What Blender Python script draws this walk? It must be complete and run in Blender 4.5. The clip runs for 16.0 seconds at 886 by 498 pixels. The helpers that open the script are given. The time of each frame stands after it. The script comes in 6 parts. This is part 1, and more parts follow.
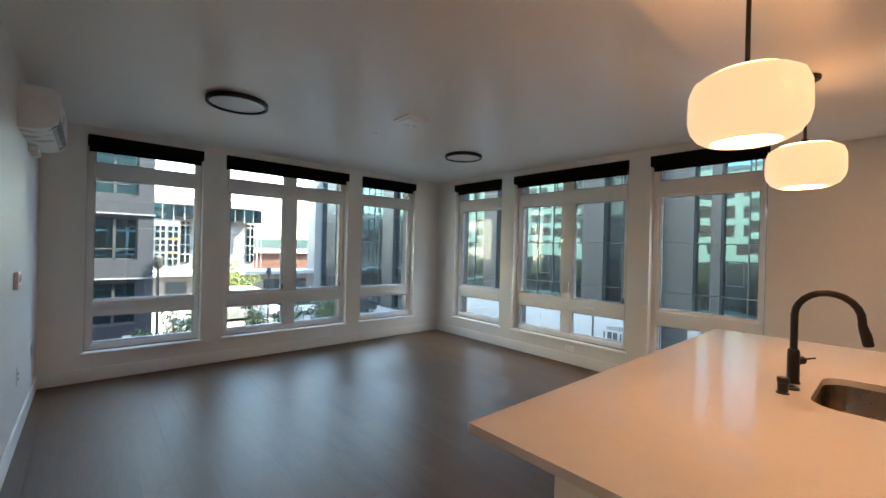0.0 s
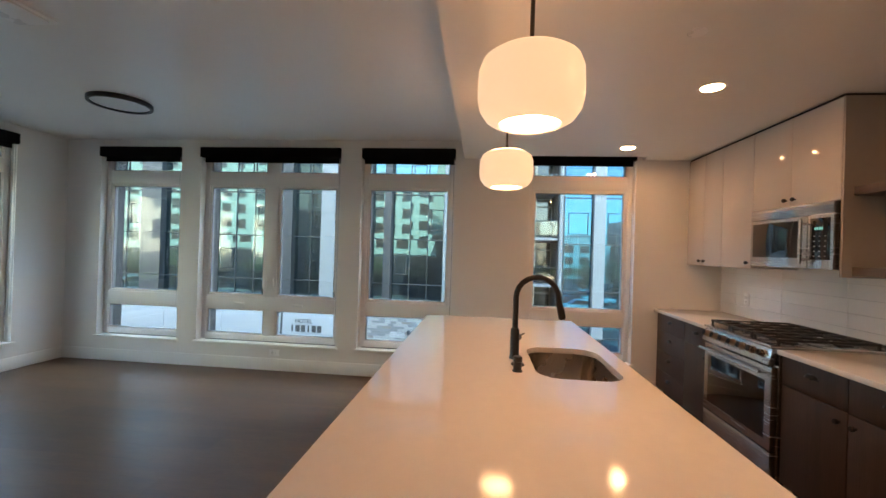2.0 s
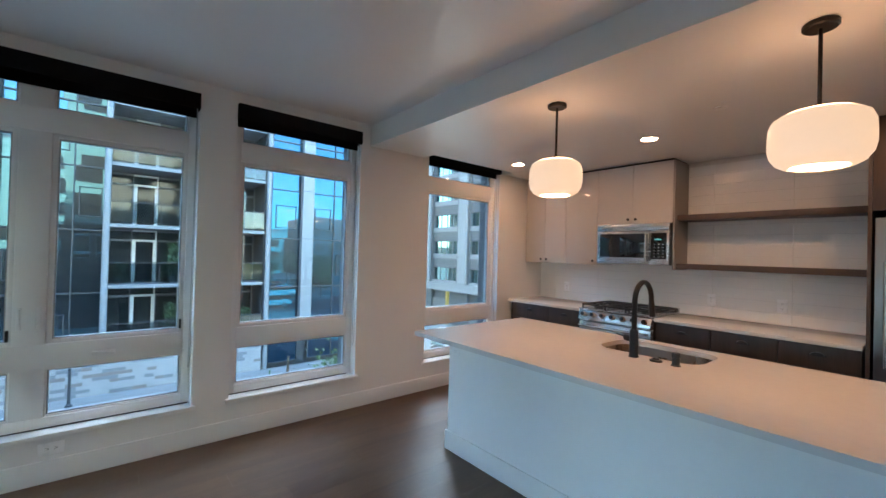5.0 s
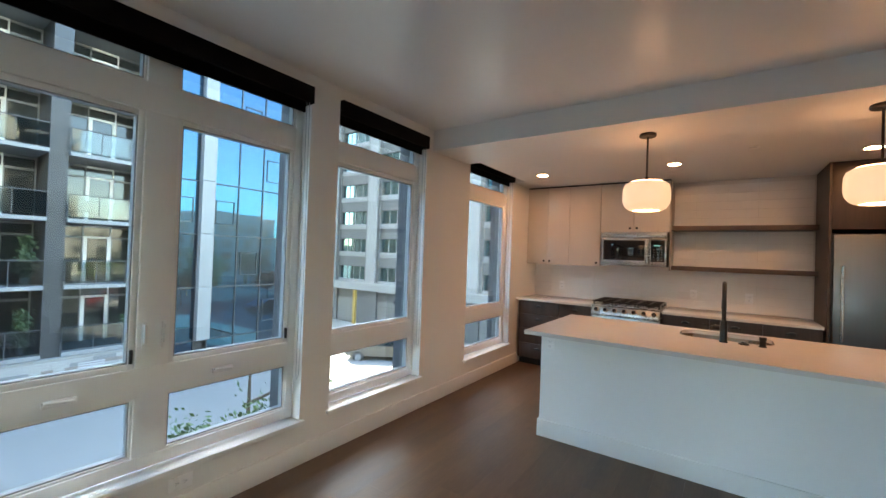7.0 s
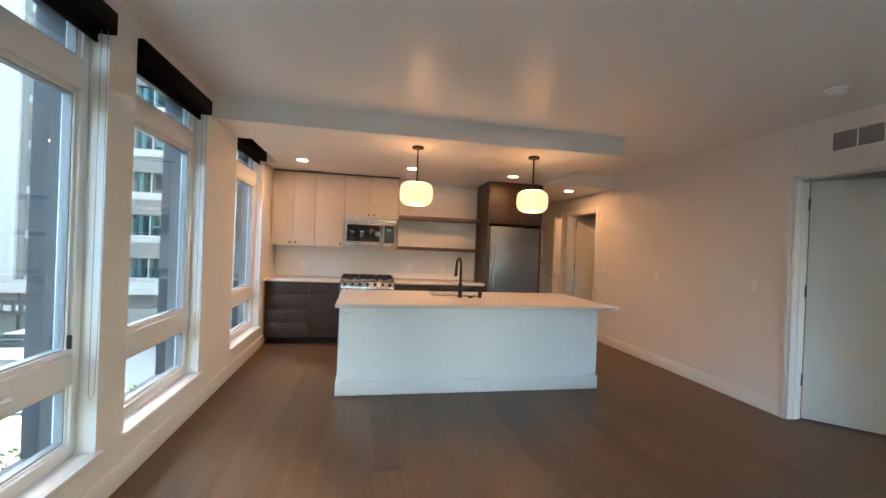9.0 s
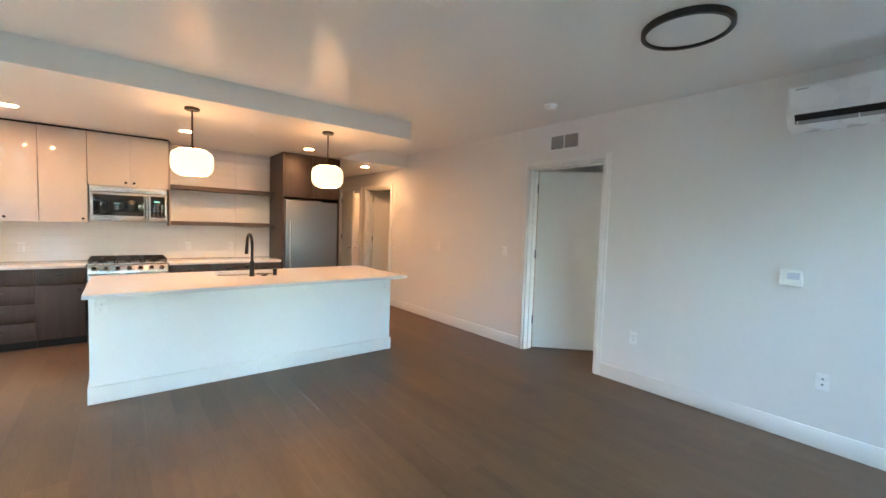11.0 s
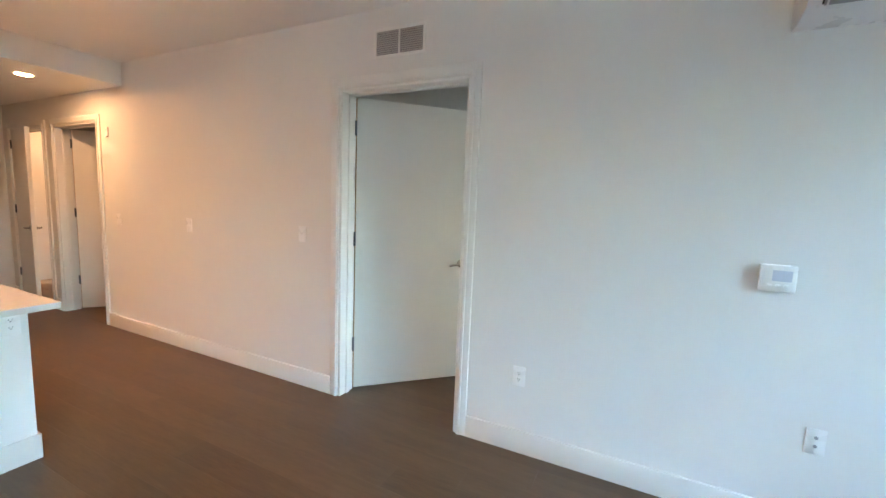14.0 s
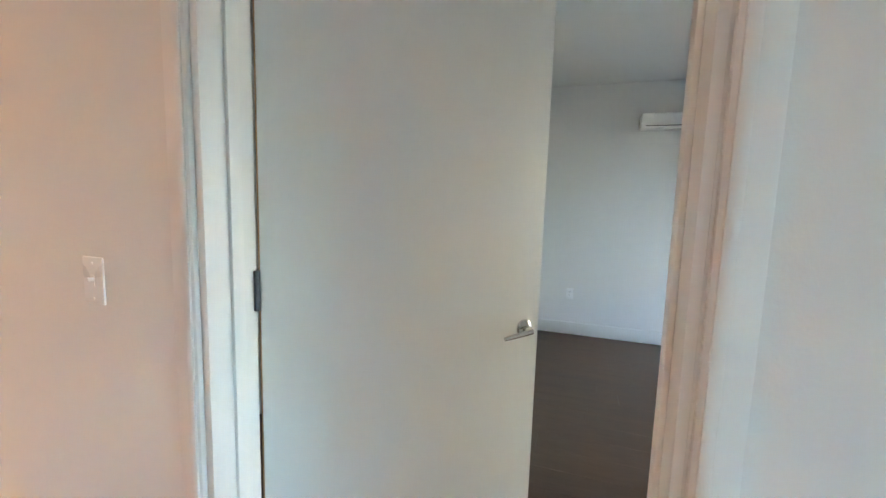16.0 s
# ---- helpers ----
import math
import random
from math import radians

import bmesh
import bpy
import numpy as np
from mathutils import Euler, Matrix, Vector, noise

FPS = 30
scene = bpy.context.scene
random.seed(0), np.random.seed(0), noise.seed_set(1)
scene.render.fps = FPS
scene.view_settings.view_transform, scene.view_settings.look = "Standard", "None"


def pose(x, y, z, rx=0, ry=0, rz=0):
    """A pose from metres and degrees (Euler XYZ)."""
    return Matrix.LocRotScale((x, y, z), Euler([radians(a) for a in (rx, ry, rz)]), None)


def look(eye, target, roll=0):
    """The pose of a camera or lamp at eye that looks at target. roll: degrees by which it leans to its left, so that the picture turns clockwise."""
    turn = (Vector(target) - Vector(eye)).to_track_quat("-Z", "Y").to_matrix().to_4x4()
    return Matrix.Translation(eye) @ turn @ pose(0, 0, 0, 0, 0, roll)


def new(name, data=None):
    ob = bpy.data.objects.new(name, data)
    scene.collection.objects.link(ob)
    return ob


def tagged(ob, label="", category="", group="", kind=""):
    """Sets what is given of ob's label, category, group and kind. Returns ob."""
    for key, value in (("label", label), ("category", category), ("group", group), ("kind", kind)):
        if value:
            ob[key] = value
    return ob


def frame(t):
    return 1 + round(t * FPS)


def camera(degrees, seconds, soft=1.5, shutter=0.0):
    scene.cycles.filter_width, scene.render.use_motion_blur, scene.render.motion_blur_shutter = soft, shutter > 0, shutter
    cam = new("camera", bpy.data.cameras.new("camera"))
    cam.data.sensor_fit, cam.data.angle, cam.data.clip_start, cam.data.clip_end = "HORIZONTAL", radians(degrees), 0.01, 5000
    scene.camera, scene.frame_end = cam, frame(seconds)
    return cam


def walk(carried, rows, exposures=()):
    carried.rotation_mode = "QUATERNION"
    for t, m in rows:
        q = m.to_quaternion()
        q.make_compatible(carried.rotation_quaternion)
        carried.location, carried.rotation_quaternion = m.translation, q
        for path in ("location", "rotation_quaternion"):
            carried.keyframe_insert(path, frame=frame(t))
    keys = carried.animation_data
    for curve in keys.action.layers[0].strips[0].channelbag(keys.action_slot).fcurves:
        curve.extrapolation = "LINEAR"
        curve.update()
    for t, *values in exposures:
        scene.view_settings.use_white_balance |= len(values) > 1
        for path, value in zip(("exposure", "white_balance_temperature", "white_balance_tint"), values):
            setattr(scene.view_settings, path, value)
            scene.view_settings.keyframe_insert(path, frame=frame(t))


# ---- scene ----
cam = camera(95.6, 16.0)
PATH = [
    (0, (-4.818, -5.621, 1.494), (-3.496, -4.12, 1.49), 1.4),
    (0.5, (-4.788, -5.592, 1.487), (-3.275, -4.284, 1.472), 1.4),
    (1, (-4.681, -5.515, 1.474), (-2.994, -4.442, 1.458), 1.5),
    (1.5, (-4.517, -5.399, 1.464), (-2.644, -4.695, 1.463), 1.7),
    (2, (-4.482, -5.128, 1.46), (-2.491, -4.932, 1.467), 1.8),
    (2.5, (-4.397, -4.82, 1.458), (-2.421, -5.127, 1.465), 1.8),
    (3, (-4.209, -4.484, 1.468), (-2.324, -5.153, 1.476), 1.6),
    (3.5, (-4.063, -4.076, 1.465), (-2.272, -4.967, 1.476), 1.5),
    (4, (-3.877, -3.706, 1.458), (-2.179, -4.764, 1.478), 1.7),
    (4.5, (-3.653, -3.36, 1.462), (-2.036, -4.537, 1.494), 1.6),
    (5, (-3.441, -2.988, 1.475), (-1.902, -4.265, 1.496), 1.6),
    (7.3, (-2.17, -1.602, 1.479), (-1.249, -3.377, 1.487), 2.1),
    (7.5, (-2.041, -1.518, 1.491), (-1.347, -3.394, 1.486), 2.1),
    (8, (-1.755, -1.394, 1.455), (-1.476, -3.375, 1.456), 2.1),
    (8.5, (-1.481, -1.266, 1.465), (-1.544, -3.265, 1.46), 2.2),
    (8.7, (-1.371, -1.182, 1.448), (-1.572, -3.171, 1.443), 2.3),
    (10.8, (-1.285, -0.904, 1.5), (-2.445, -2.529, 1.394), 1.8),
    (11, (-1.336, -0.901, 1.492), (-2.585, -2.458, 1.377), 1.9),
    (11.5, (-1.473, -0.922, 1.488), (-2.947, -2.269, 1.376), 1.9),
    (12, (-1.65, -1.027, 1.479), (-3.257, -2.212, 1.367), 2.0),
    (12.5, (-1.879, -1.267, 1.464), (-3.554, -2.354, 1.347), 2.1),
    (13, (-2.219, -1.515, 1.448), (-3.971, -2.468, 1.293), 2.1),
    (13.5, (-2.589, -1.837, 1.451), (-4.368, -2.733, 1.263), 2.2),
    (14, (-2.941, -2.165, 1.473), (-4.729, -3.03, 1.243), 2.3),
    (14.5, (-3.349, -2.453, 1.511), (-5.168, -3.24, 1.242), 2.6),
    (15, (-3.761, -2.786, 1.451), (-5.587, -3.563, 1.2), 2.0),
    (15.5, (-4.152, -3.069, 1.414), (-6.021, -3.748, 1.198), 1.9),
    (16, (-4.534, -3.294, 1.414), (-6.418, -3.926, 1.188), 1.7),
]
EXPOSURES = [(0.0, 4.47, 7600, 9), (1.5, 4.4, 7350, 8), (2.1, 4.4, 7000, 6), (2.7, 4.42, 6300, 4), (3.4, 4.40, 5900, 3), (5.0, 4.36, 5900, 4), (8.0, 4.60, 7600, 9), (9.5, 5.2, 7300, 6), (11.0, 5.62, 7100, 3), (13.5, 5.92, 7200, 4), (14.6, 5.87, 7150, 5), (16.0, 5.87, 7150, 6)]
walk(cam, [(t, look(e, a, r)) for t, e, a, r in PATH], EXPOSURES)


# ---- world, sun, exposure ----
SUN_ELEV, SUN_AZ = 50.0, 115.0        # azimuth clockwise from +y
world = bpy.data.worlds.new("world")
scene.world = world
world.use_nodes = True
wn = world.node_tree
sky = wn.nodes.new("ShaderNodeTexSky")
sky.sky_type, sky.sun_disc = "NISHITA", False
sky.sun_elevation, sky.sun_rotation = radians(SUN_ELEV), radians(SUN_AZ)
sky.air_density, sky.dust_density, sky.ozone_density = 1.0, 0.8, 1.5
wn.links.new(sky.outputs["Color"], wn.nodes["Background"].inputs["Color"])
wn.nodes["Background"].inputs["Strength"].default_value = 0.15

sun = new("sun", bpy.data.lights.new("sun", "SUN"))
sun.data.energy, sun.data.angle, sun.data.color = 3.0, radians(0.6), (1.0, 0.95, 0.87)
sd = Vector((math.sin(radians(SUN_AZ)) * math.cos(radians(SUN_ELEV)), math.cos(radians(SUN_AZ)) * math.cos(radians(SUN_ELEV)), math.sin(radians(SUN_ELEV))))
sun.matrix_world = look(sd * 60, (0, 0, 0))


# ---- materials ----
def material(name, color, rough=0.5, metal=0.0, vary=0.08, scale=6.0, bump=0.0, bump_scale=60.0, stretch=(1, 1, 1), per_object=0.0, spec=0.5, coat=0.0):
    """A surface with large and fine variation of its colour and a fine relief."""
    m = bpy.data.materials.new(name)
    m.use_nodes = True
    nt = m.node_tree
    N, L = nt.nodes, nt.links
    b = N["Principled BSDF"]
    b.inputs["Roughness"].default_value = rough
    b.inputs["Metallic"].default_value = metal
    b.inputs["Specular IOR Level"].default_value = spec
    b.inputs["Coat Weight"].default_value = coat
    tc = N.new("ShaderNodeTexCoord")
    mp = N.new("ShaderNodeMapping")
    mp.inputs["Scale"].default_value = stretch
    L.new(tc.outputs["Object"], mp.inputs["Vector"])
    src = mp.outputs["Vector"]
    if per_object:
        oi = N.new("ShaderNodeObjectInfo")
        off = N.new("ShaderNodeVectorMath")
        off.operation = "SCALE"
        comb = N.new("ShaderNodeCombineXYZ")
        for k in range(3):
            L.new(oi.outputs["Random"], comb.inputs[k])
        L.new(comb.outputs[0], off.inputs[0])
        off.inputs["Scale"].default_value = 37.0
        add = N.new("ShaderNodeVectorMath")
        L.new(src, add.inputs[0])
        L.new(off.outputs[0], add.inputs[1])
        src = add.outputs[0]
    n1, n2 = N.new("ShaderNodeTexNoise"), N.new("ShaderNodeTexNoise")
    n1.inputs["Scale"].default_value, n2.inputs["Scale"].default_value = scale, scale * 9
    n1.inputs["Detail"].default_value, n2.inputs["Detail"].default_value = 4, 6
    L.new(src, n1.inputs["Vector"])
    L.new(src, n2.inputs["Vector"])
    mix = N.new("ShaderNodeMath")
    mix.operation = "MULTIPLY_ADD"
    mix.inputs[1].default_value = 0.6
    L.new(n1.outputs["Fac"], mix.inputs[0])
    half = N.new("ShaderNodeMath")
    half.operation = "MULTIPLY"
    half.inputs[1].default_value = 0.4
    L.new(n2.outputs["Fac"], half.inputs[0])
    L.new(half.outputs[0], mix.inputs[2])
    val = mix.outputs[0]
    if per_object:
        pa = N.new("ShaderNodeMath")
        pa.operation = "MULTIPLY_ADD"
        L.new(oi.outputs["Random"], pa.inputs[0])
        pa.inputs[1].default_value = per_object
        L.new(val, pa.inputs[2])
        val = pa.outputs[0]
    ramp = N.new("ShaderNodeValToRGB")
    ramp.color_ramp.elements[0].position, ramp.color_ramp.elements[1].position = 0.25, 0.75 + per_object
    ramp.color_ramp.elements[0].color = (*[c * (1 - vary) for c in color], 1)
    ramp.color_ramp.elements[1].color = (*[min(1, c * (1 + vary)) for c in color], 1)
    L.new(val, ramp.inputs["Fac"])
    L.new(ramp.outputs["Color"], b.inputs["Base Color"])
    rr = N.new("ShaderNodeMath")
    rr.operation = "MULTIPLY_ADD"
    rr.inputs[1].default_value, rr.inputs[2].default_value = 0.16 * min(1, rough * 2), rough - 0.08 * min(1, rough * 2)
    L.new(n1.outputs["Fac"], rr.inputs[0])
    L.new(rr.outputs[0], b.inputs["Roughness"])
    if bump:
        nb = N.new("ShaderNodeTexNoise")
        nb.inputs["Scale"].default_value = bump_scale
        nb.inputs["Detail"].default_value = 3
        L.new(src, nb.inputs["Vector"])
        bp = N.new("ShaderNodeBump")
        bp.inputs["Strength"].default_value = bump
        bp.inputs["Distance"].default_value = 0.002
        L.new(nb.outputs["Fac"], bp.inputs["Height"])
        L.new(bp.outputs["Normal"], b.inputs["Normal"])
    return m


def glow(name, color, strength, base=(0.9, 0.88, 0.84)):
    m = material(name, base, 0.35, vary=0.02)
    b = m.node_tree.nodes["Principled BSDF"]
    b.inputs["Emission Color"].default_value = (*color, 1)
    b.inputs["Emission Strength"].default_value = strength
    return m


def pane_glass(name, tint, base=0.045, rough=0.0):
    """Clear glazing: light passes, and Fresnel drives the gloss."""
    m = bpy.data.materials.new(name)
    m.use_nodes = True
    nt = m.node_tree
    N, L = nt.nodes, nt.links
    N.remove(N["Principled BSDF"])
    t, g, f, mx = N.new("ShaderNodeBsdfTransparent"), N.new("ShaderNodeBsdfGlossy"), N.new("ShaderNodeLayerWeight"), N.new("ShaderNodeMixShader")
    pw, ad = N.new("ShaderNodeMath"), N.new("ShaderNodeMath")
    pw.operation, ad.operation = "POWER", "MULTIPLY_ADD"
    pw.inputs[1].default_value, ad.inputs[1].default_value, ad.inputs[2].default_value = 4.0, 0.7, base
    t.inputs["Color"].default_value = (*tint, 1)
    g.inputs["Roughness"].default_value = rough
    f.inputs["Blend"].default_value = 0.5
    L.new(f.outputs["Facing"], pw.inputs[0])
    L.new(pw.outputs[0], ad.inputs[0])
    L.new(ad.outputs[0], mx.inputs[0])
    L.new(t.outputs[0], mx.inputs[1])
    L.new(g.outputs[0], mx.inputs[2])
    L.new(mx.outputs[0], N["Material Output"].inputs["Surface"])
    return m


def facade_glass(name, color, gloss_color, wave=0.15):
    """Coated curtain-wall glass: dark body under a strong, slightly wavy reflection."""
    m = bpy.data.materials.new(name)
    m.use_nodes = True
    nt = m.node_tree
    N, L = nt.nodes, nt.links
    b = N["Principled BSDF"]
    b.inputs["Base Color"].default_value = (*color, 1)
    b.inputs["Roughness"].default_value = 0.25
    g, mx, f = N.new("ShaderNodeBsdfGlossy"), N.new("ShaderNodeMixShader"), N.new("ShaderNodeFresnel")
    g.inputs["Color"].default_value = (*gloss_color, 1)
    g.inputs["Roughness"].default_value = 0.01
    f.inputs["IOR"].default_value = 4.0
    tc, nz, bp = N.new("ShaderNodeTexCoord"), N.new("ShaderNodeTexNoise"), N.new("ShaderNodeBump")
    nz.inputs["Scale"].default_value = 0.55
    nz.inputs["Detail"].default_value = 1
    bp.inputs["Strength"].default_value = wave
    bp.inputs["Distance"].default_value = 0.03
    L.new(tc.outputs["Object"], nz.inputs["Vector"])
    L.new(nz.outputs["Fac"], bp.inputs["Height"])
    L.new(bp.outputs["Normal"], g.inputs["Normal"])
    L.new(f.outputs[0], mx.inputs[0])
    L.new(b.outputs[0], mx.inputs[1])
    L.new(g.outputs[0], mx.inputs[2])
    L.new(mx.outputs[0], N["Material Output"].inputs["Surface"])
    return m


WALL = material("wall_paint", (0.81, 0.80, 0.775), 0.55, vary=0.015, scale=2.0, bump=0.25, bump_scale=140)
CEIL = material("ceiling_paint", (0.84, 0.835, 0.81), 0.31, vary=0.015, scale=1.5, bump=0.12, bump_scale=120)
TRIM = material("trim_paint", (0.84, 0.835, 0.81), 0.35, vary=0.015, scale=3.0)
VINYL = material("window_vinyl", (0.82, 0.82, 0.81), 0.38, vary=0.02, scale=4.0)
SASH = material("grey_gasket", (0.30, 0.31, 0.32), 0.5, vary=0.05)
GLASS = pane_glass("window_glass", (0.895, 0.945, 0.92))
BLACK_FABRIC = material("black_shade_fabric", (0.005, 0.005, 0.006), 0.85, vary=0.2, scale=30, spec=0.12)
PLANK = material("vinyl_plank", (0.132, 0.077, 0.044), 0.41, vary=0.38, scale=1.6, bump=0.25, bump_scale=40, stretch=(7, 0.7, 1), per_object=0.16, spec=0.36)
JOINT = material("plank_joint", (0.06, 0.042, 0.032), 0.95, vary=0.1)
EDGE_WOOD = material("bare_door_edge", (0.50, 0.27, 0.11), 0.6, vary=0.2, scale=3, stretch=(6, 6, 0.5))
DOOR_PAINT = material("door_paint", (0.82, 0.81, 0.77), 0.33, vary=0.012, scale=2)
QUARTZ = material("white_quartz", (0.74, 0.72, 0.70), 0.09, vary=0.03, scale=22, spec=0.32)
ISLAND_PAINT = material("island_paint", (0.86, 0.86, 0.845), 0.4, vary=0.015, scale=2)
DARK_WOOD = material("dark_cabinet_wood", (0.056, 0.037, 0.029), 0.47, vary=0.5, scale=2.2, stretch=(9, 9, 0.5), bump=0.2, bump_scale=25, per_object=0.05)
SHELF_WOOD = material("grey_brown_shelf_wood", (0.10, 0.072, 0.058), 0.45, vary=0.22, scale=2.5, stretch=(0.6, 9, 9), bump=0.15, bump_scale=25)
# matte version of the greige doors, darkened to carry the end panel's shade
SHADED_GREIGE = material("matte_greige_shaded", (0.33, 0.29, 0.255), 0.4, vary=0.05, scale=2)
GLOSS_GREY = material("glossy_greige_door", (0.60, 0.555, 0.51), 0.06, vary=0.012, scale=2, spec=0.36)
STEEL = material("brushed_steel", (0.55, 0.55, 0.55), 0.26, metal=1.0, vary=0.06, scale=3, stretch=(0.4, 1, 30))
FRIDGE_STEEL = material("fridge_steel", (0.27, 0.29, 0.31), 0.44, metal=1.0, vary=0.05, scale=2.5, stretch=(30, 1, 0.4))
SINK_STEEL = material("sink_steel", (0.42, 0.37, 0.32), 0.27, metal=1.0, vary=0.06, scale=6)
CHROME = material("satin_nickel", (0.62, 0.60, 0.57), 0.18, metal=1.0, vary=0.03)
BLACK_METAL = material("matte_black_metal", (0.013, 0.012, 0.012), 0.32, vary=0.15, spec=0.4)
CAST_IRON = material("cast_iron", (0.014, 0.014, 0.015), 0.6, vary=0.3, scale=30, bump=0.3)
BLACK_GLASS = material("black_oven_glass", (0.006, 0.006, 0.007), 0.05, vary=0.1, spec=0.6)
KNOB_COPPER = material("worn_bronze_knob", (0.36, 0.24, 0.16), 0.28, metal=1.0, vary=0.2)
PLASTIC = material("white_plastic", (0.90, 0.895, 0.885), 0.28, vary=0.015)
GREY_PLASTIC = material("grey_plastic", (0.36, 0.36, 0.37), 0.4, vary=0.05)
DARK_SLOT = material("dark_slot", (0.01, 0.01, 0.011), 0.6, vary=0.2)
HINGE = material("dark_hinge_steel", (0.10, 0.11, 0.12), 0.35, metal=0.8, vary=0.1)
VENT_GREY = material("vent_louvre", (0.46, 0.45, 0.44), 0.5, vary=0.04)
TILE = material("white_wall_tile", (0.86, 0.84, 0.81), 0.22, vary=0.03, scale=3.5, bump=0.35, bump_scale=7, per_object=0.06, spec=0.5)
GROUT = material("tile_grout", (0.73, 0.70, 0.66), 0.8, vary=0.06)
PENDANT = glow("opal_glass_lit", (1.0, 0.62, 0.37), 0.043, (0.74, 0.71, 0.67))
CAN_GLOW = glow("downlight_lens_lit", (1.0, 0.51, 0.26), 9.6)
DIFFUSER = material("opal_diffuser_off", (0.75, 0.75, 0.74), 0.4, vary=0.01)
LCD = material("lcd_screen", (0.66, 0.69, 0.77), 0.2, vary=0.03)
# outdoors
CLADDING = material("dark_cladding", (0.055, 0.058, 0.064), 0.6, vary=0.12, scale=2, bump=0.3, bump_scale=12)
CONCRETE = material("concrete", (0.20, 0.196, 0.188), 0.85, vary=0.12, scale=1.2, bump=0.3)
ASPHALT = material("asphalt", (0.07, 0.07, 0.071), 0.9, vary=0.25, scale=0.6, bump=0.4)
HAZE = material("hazy_hills", (0.07, 0.10, 0.085), 0.9, vary=0.15, scale=0.02)
HOTEL_GREY = material("grey_metal_panel", (0.032, 0.034, 0.038), 0.45, vary=0.05, scale=0.6)
HOTEL_LIGHT = material("light_metal_panel", (0.19, 0.20, 0.21), 0.4, vary=0.04, scale=0.6)
FASCIA = material("white_metal_fascia", (0.33, 0.34, 0.36), 0.45, vary=0.04, scale=0.6)
HOTEL_GLASS = facade_glass("hotel_glass", (0.002, 0.006, 0.009), (0.085, 0.20, 0.25))
OFFICE_GLASS = facade_glass("office_glass", (0.02, 0.04, 0.045), (0.30, 0.52, 0.55), 0.06)
BLUE_GLASS = facade_glass("blue_glass", (0.001, 0.003, 0.006), (0.014, 0.115, 0.225), 0.10)
MULLION = material("dark_mullion", (0.03, 0.032, 0.036), 0.5, vary=0.1)
WHITE_STUCCO = material("white_stucco", (0.165, 0.165, 0.17), 0.8, vary=0.05, scale=0.5)
BEIGE_STUCCO = material("beige_stucco", (0.62, 0.58, 0.47), 0.85, vary=0.06, scale=0.4)
OFFICE_WHITE = material("office_white_panel", (0.27, 0.27, 0.27), 0.7, vary=0.05, scale=0.5)
OFFICE_GREY = material("office_grey_panel", (0.125, 0.125, 0.124), 0.7, vary=0.06, scale=0.4)
BRICK = material("grey_blue_brick", (0.016, 0.020, 0.032), 0.85, vary=0.25, scale=4, bump=0.5, bump_scale=14, stretch=(1, 1, 3))
TAN_STUCCO = material("tan_stucco", (0.24, 0.19, 0.165), 0.85, vary=0.06, scale=0.6)
RED_BRICK = material("red_brick", (0.09, 0.036, 0.027), 0.85, vary=0.2, scale=3, bump=0.4)
TIMBER = material("orange_timber", (0.36, 0.14, 0.05), 0.5, vary=0.3, scale=2, stretch=(12, 12, 0.6))
LEAF = material("leaf_green", (0.04, 0.075, 0.03), 0.6, vary=0.5, scale=3)
LEAF_MID = material("leaf_mid_green", (0.075, 0.125, 0.04), 0.55, vary=0.5, scale=3)
LEAF_LIGHT = material("leaf_yellow_green", (0.12, 0.15, 0.04), 0.6, vary=0.4, scale=3)
BARK = material("bark", (0.10, 0.075, 0.055), 0.9, vary=0.3, scale=8, bump=0.5)
RUBBER = material("tyre_rubber", (0.02, 0.02, 0.02), 0.8, vary=0.2)
CAR_WHITE = material("white_car_paint", (0.72, 0.72, 0.72), 0.2, vary=0.02, coat=0.5)
CAR_DARK = material("dark_car_paint", (0.03, 0.033, 0.04), 0.2, vary=0.05, coat=0.5)
CAR_RED = material("red_car_paint", (0.35, 0.02, 0.02), 0.2, vary=0.05, coat=0.5)
CAR_BROWN = material("brown_grey_car_paint", (0.10, 0.085, 0.07), 0.35, vary=0.1)
CAR_GLASS = material("car_glass", (0.015, 0.02, 0.022), 0.06, vary=0.05)
YELLOW_PAINT = material("yellow_post_paint", (0.45, 0.28, 0.06), 0.6, vary=0.1)


# ---- mesh helpers ----
def box(bm, x0, x1, y0, y1, z0, z1, bevel=0.0, seg=2, m=None):
    vs = [bm.verts.new(Vector(p)) for p in ((x0, y0, z0), (x1, y0, z0), (x1, y1, z0), (x0, y1, z0), (x0, y0, z1), (x1, y0, z1), (x1, y1, z1), (x0, y1, z1))]
    fs = [bm.faces.new([vs[i] for i in q]) for q in ((3, 2, 1, 0), (4, 5, 6, 7), (0, 1, 5, 4), (1, 2, 6, 5), (2, 3, 7, 6), (3, 0, 4, 7))]
    if bevel:
        es = list({e for f in fs for e in f.edges})
        r = bmesh.ops.bevel(bm, geom=es, offset=bevel, segments=seg, profile=0.5, affect="EDGES", clamp_overlap=True)
        vs = list({v for f in r["faces"] for v in f.verts} | {v for v in vs if v.is_valid})
    if m is not None:
        bmesh.ops.transform(bm, matrix=m, verts=[v for v in vs if v.is_valid])
    return vs


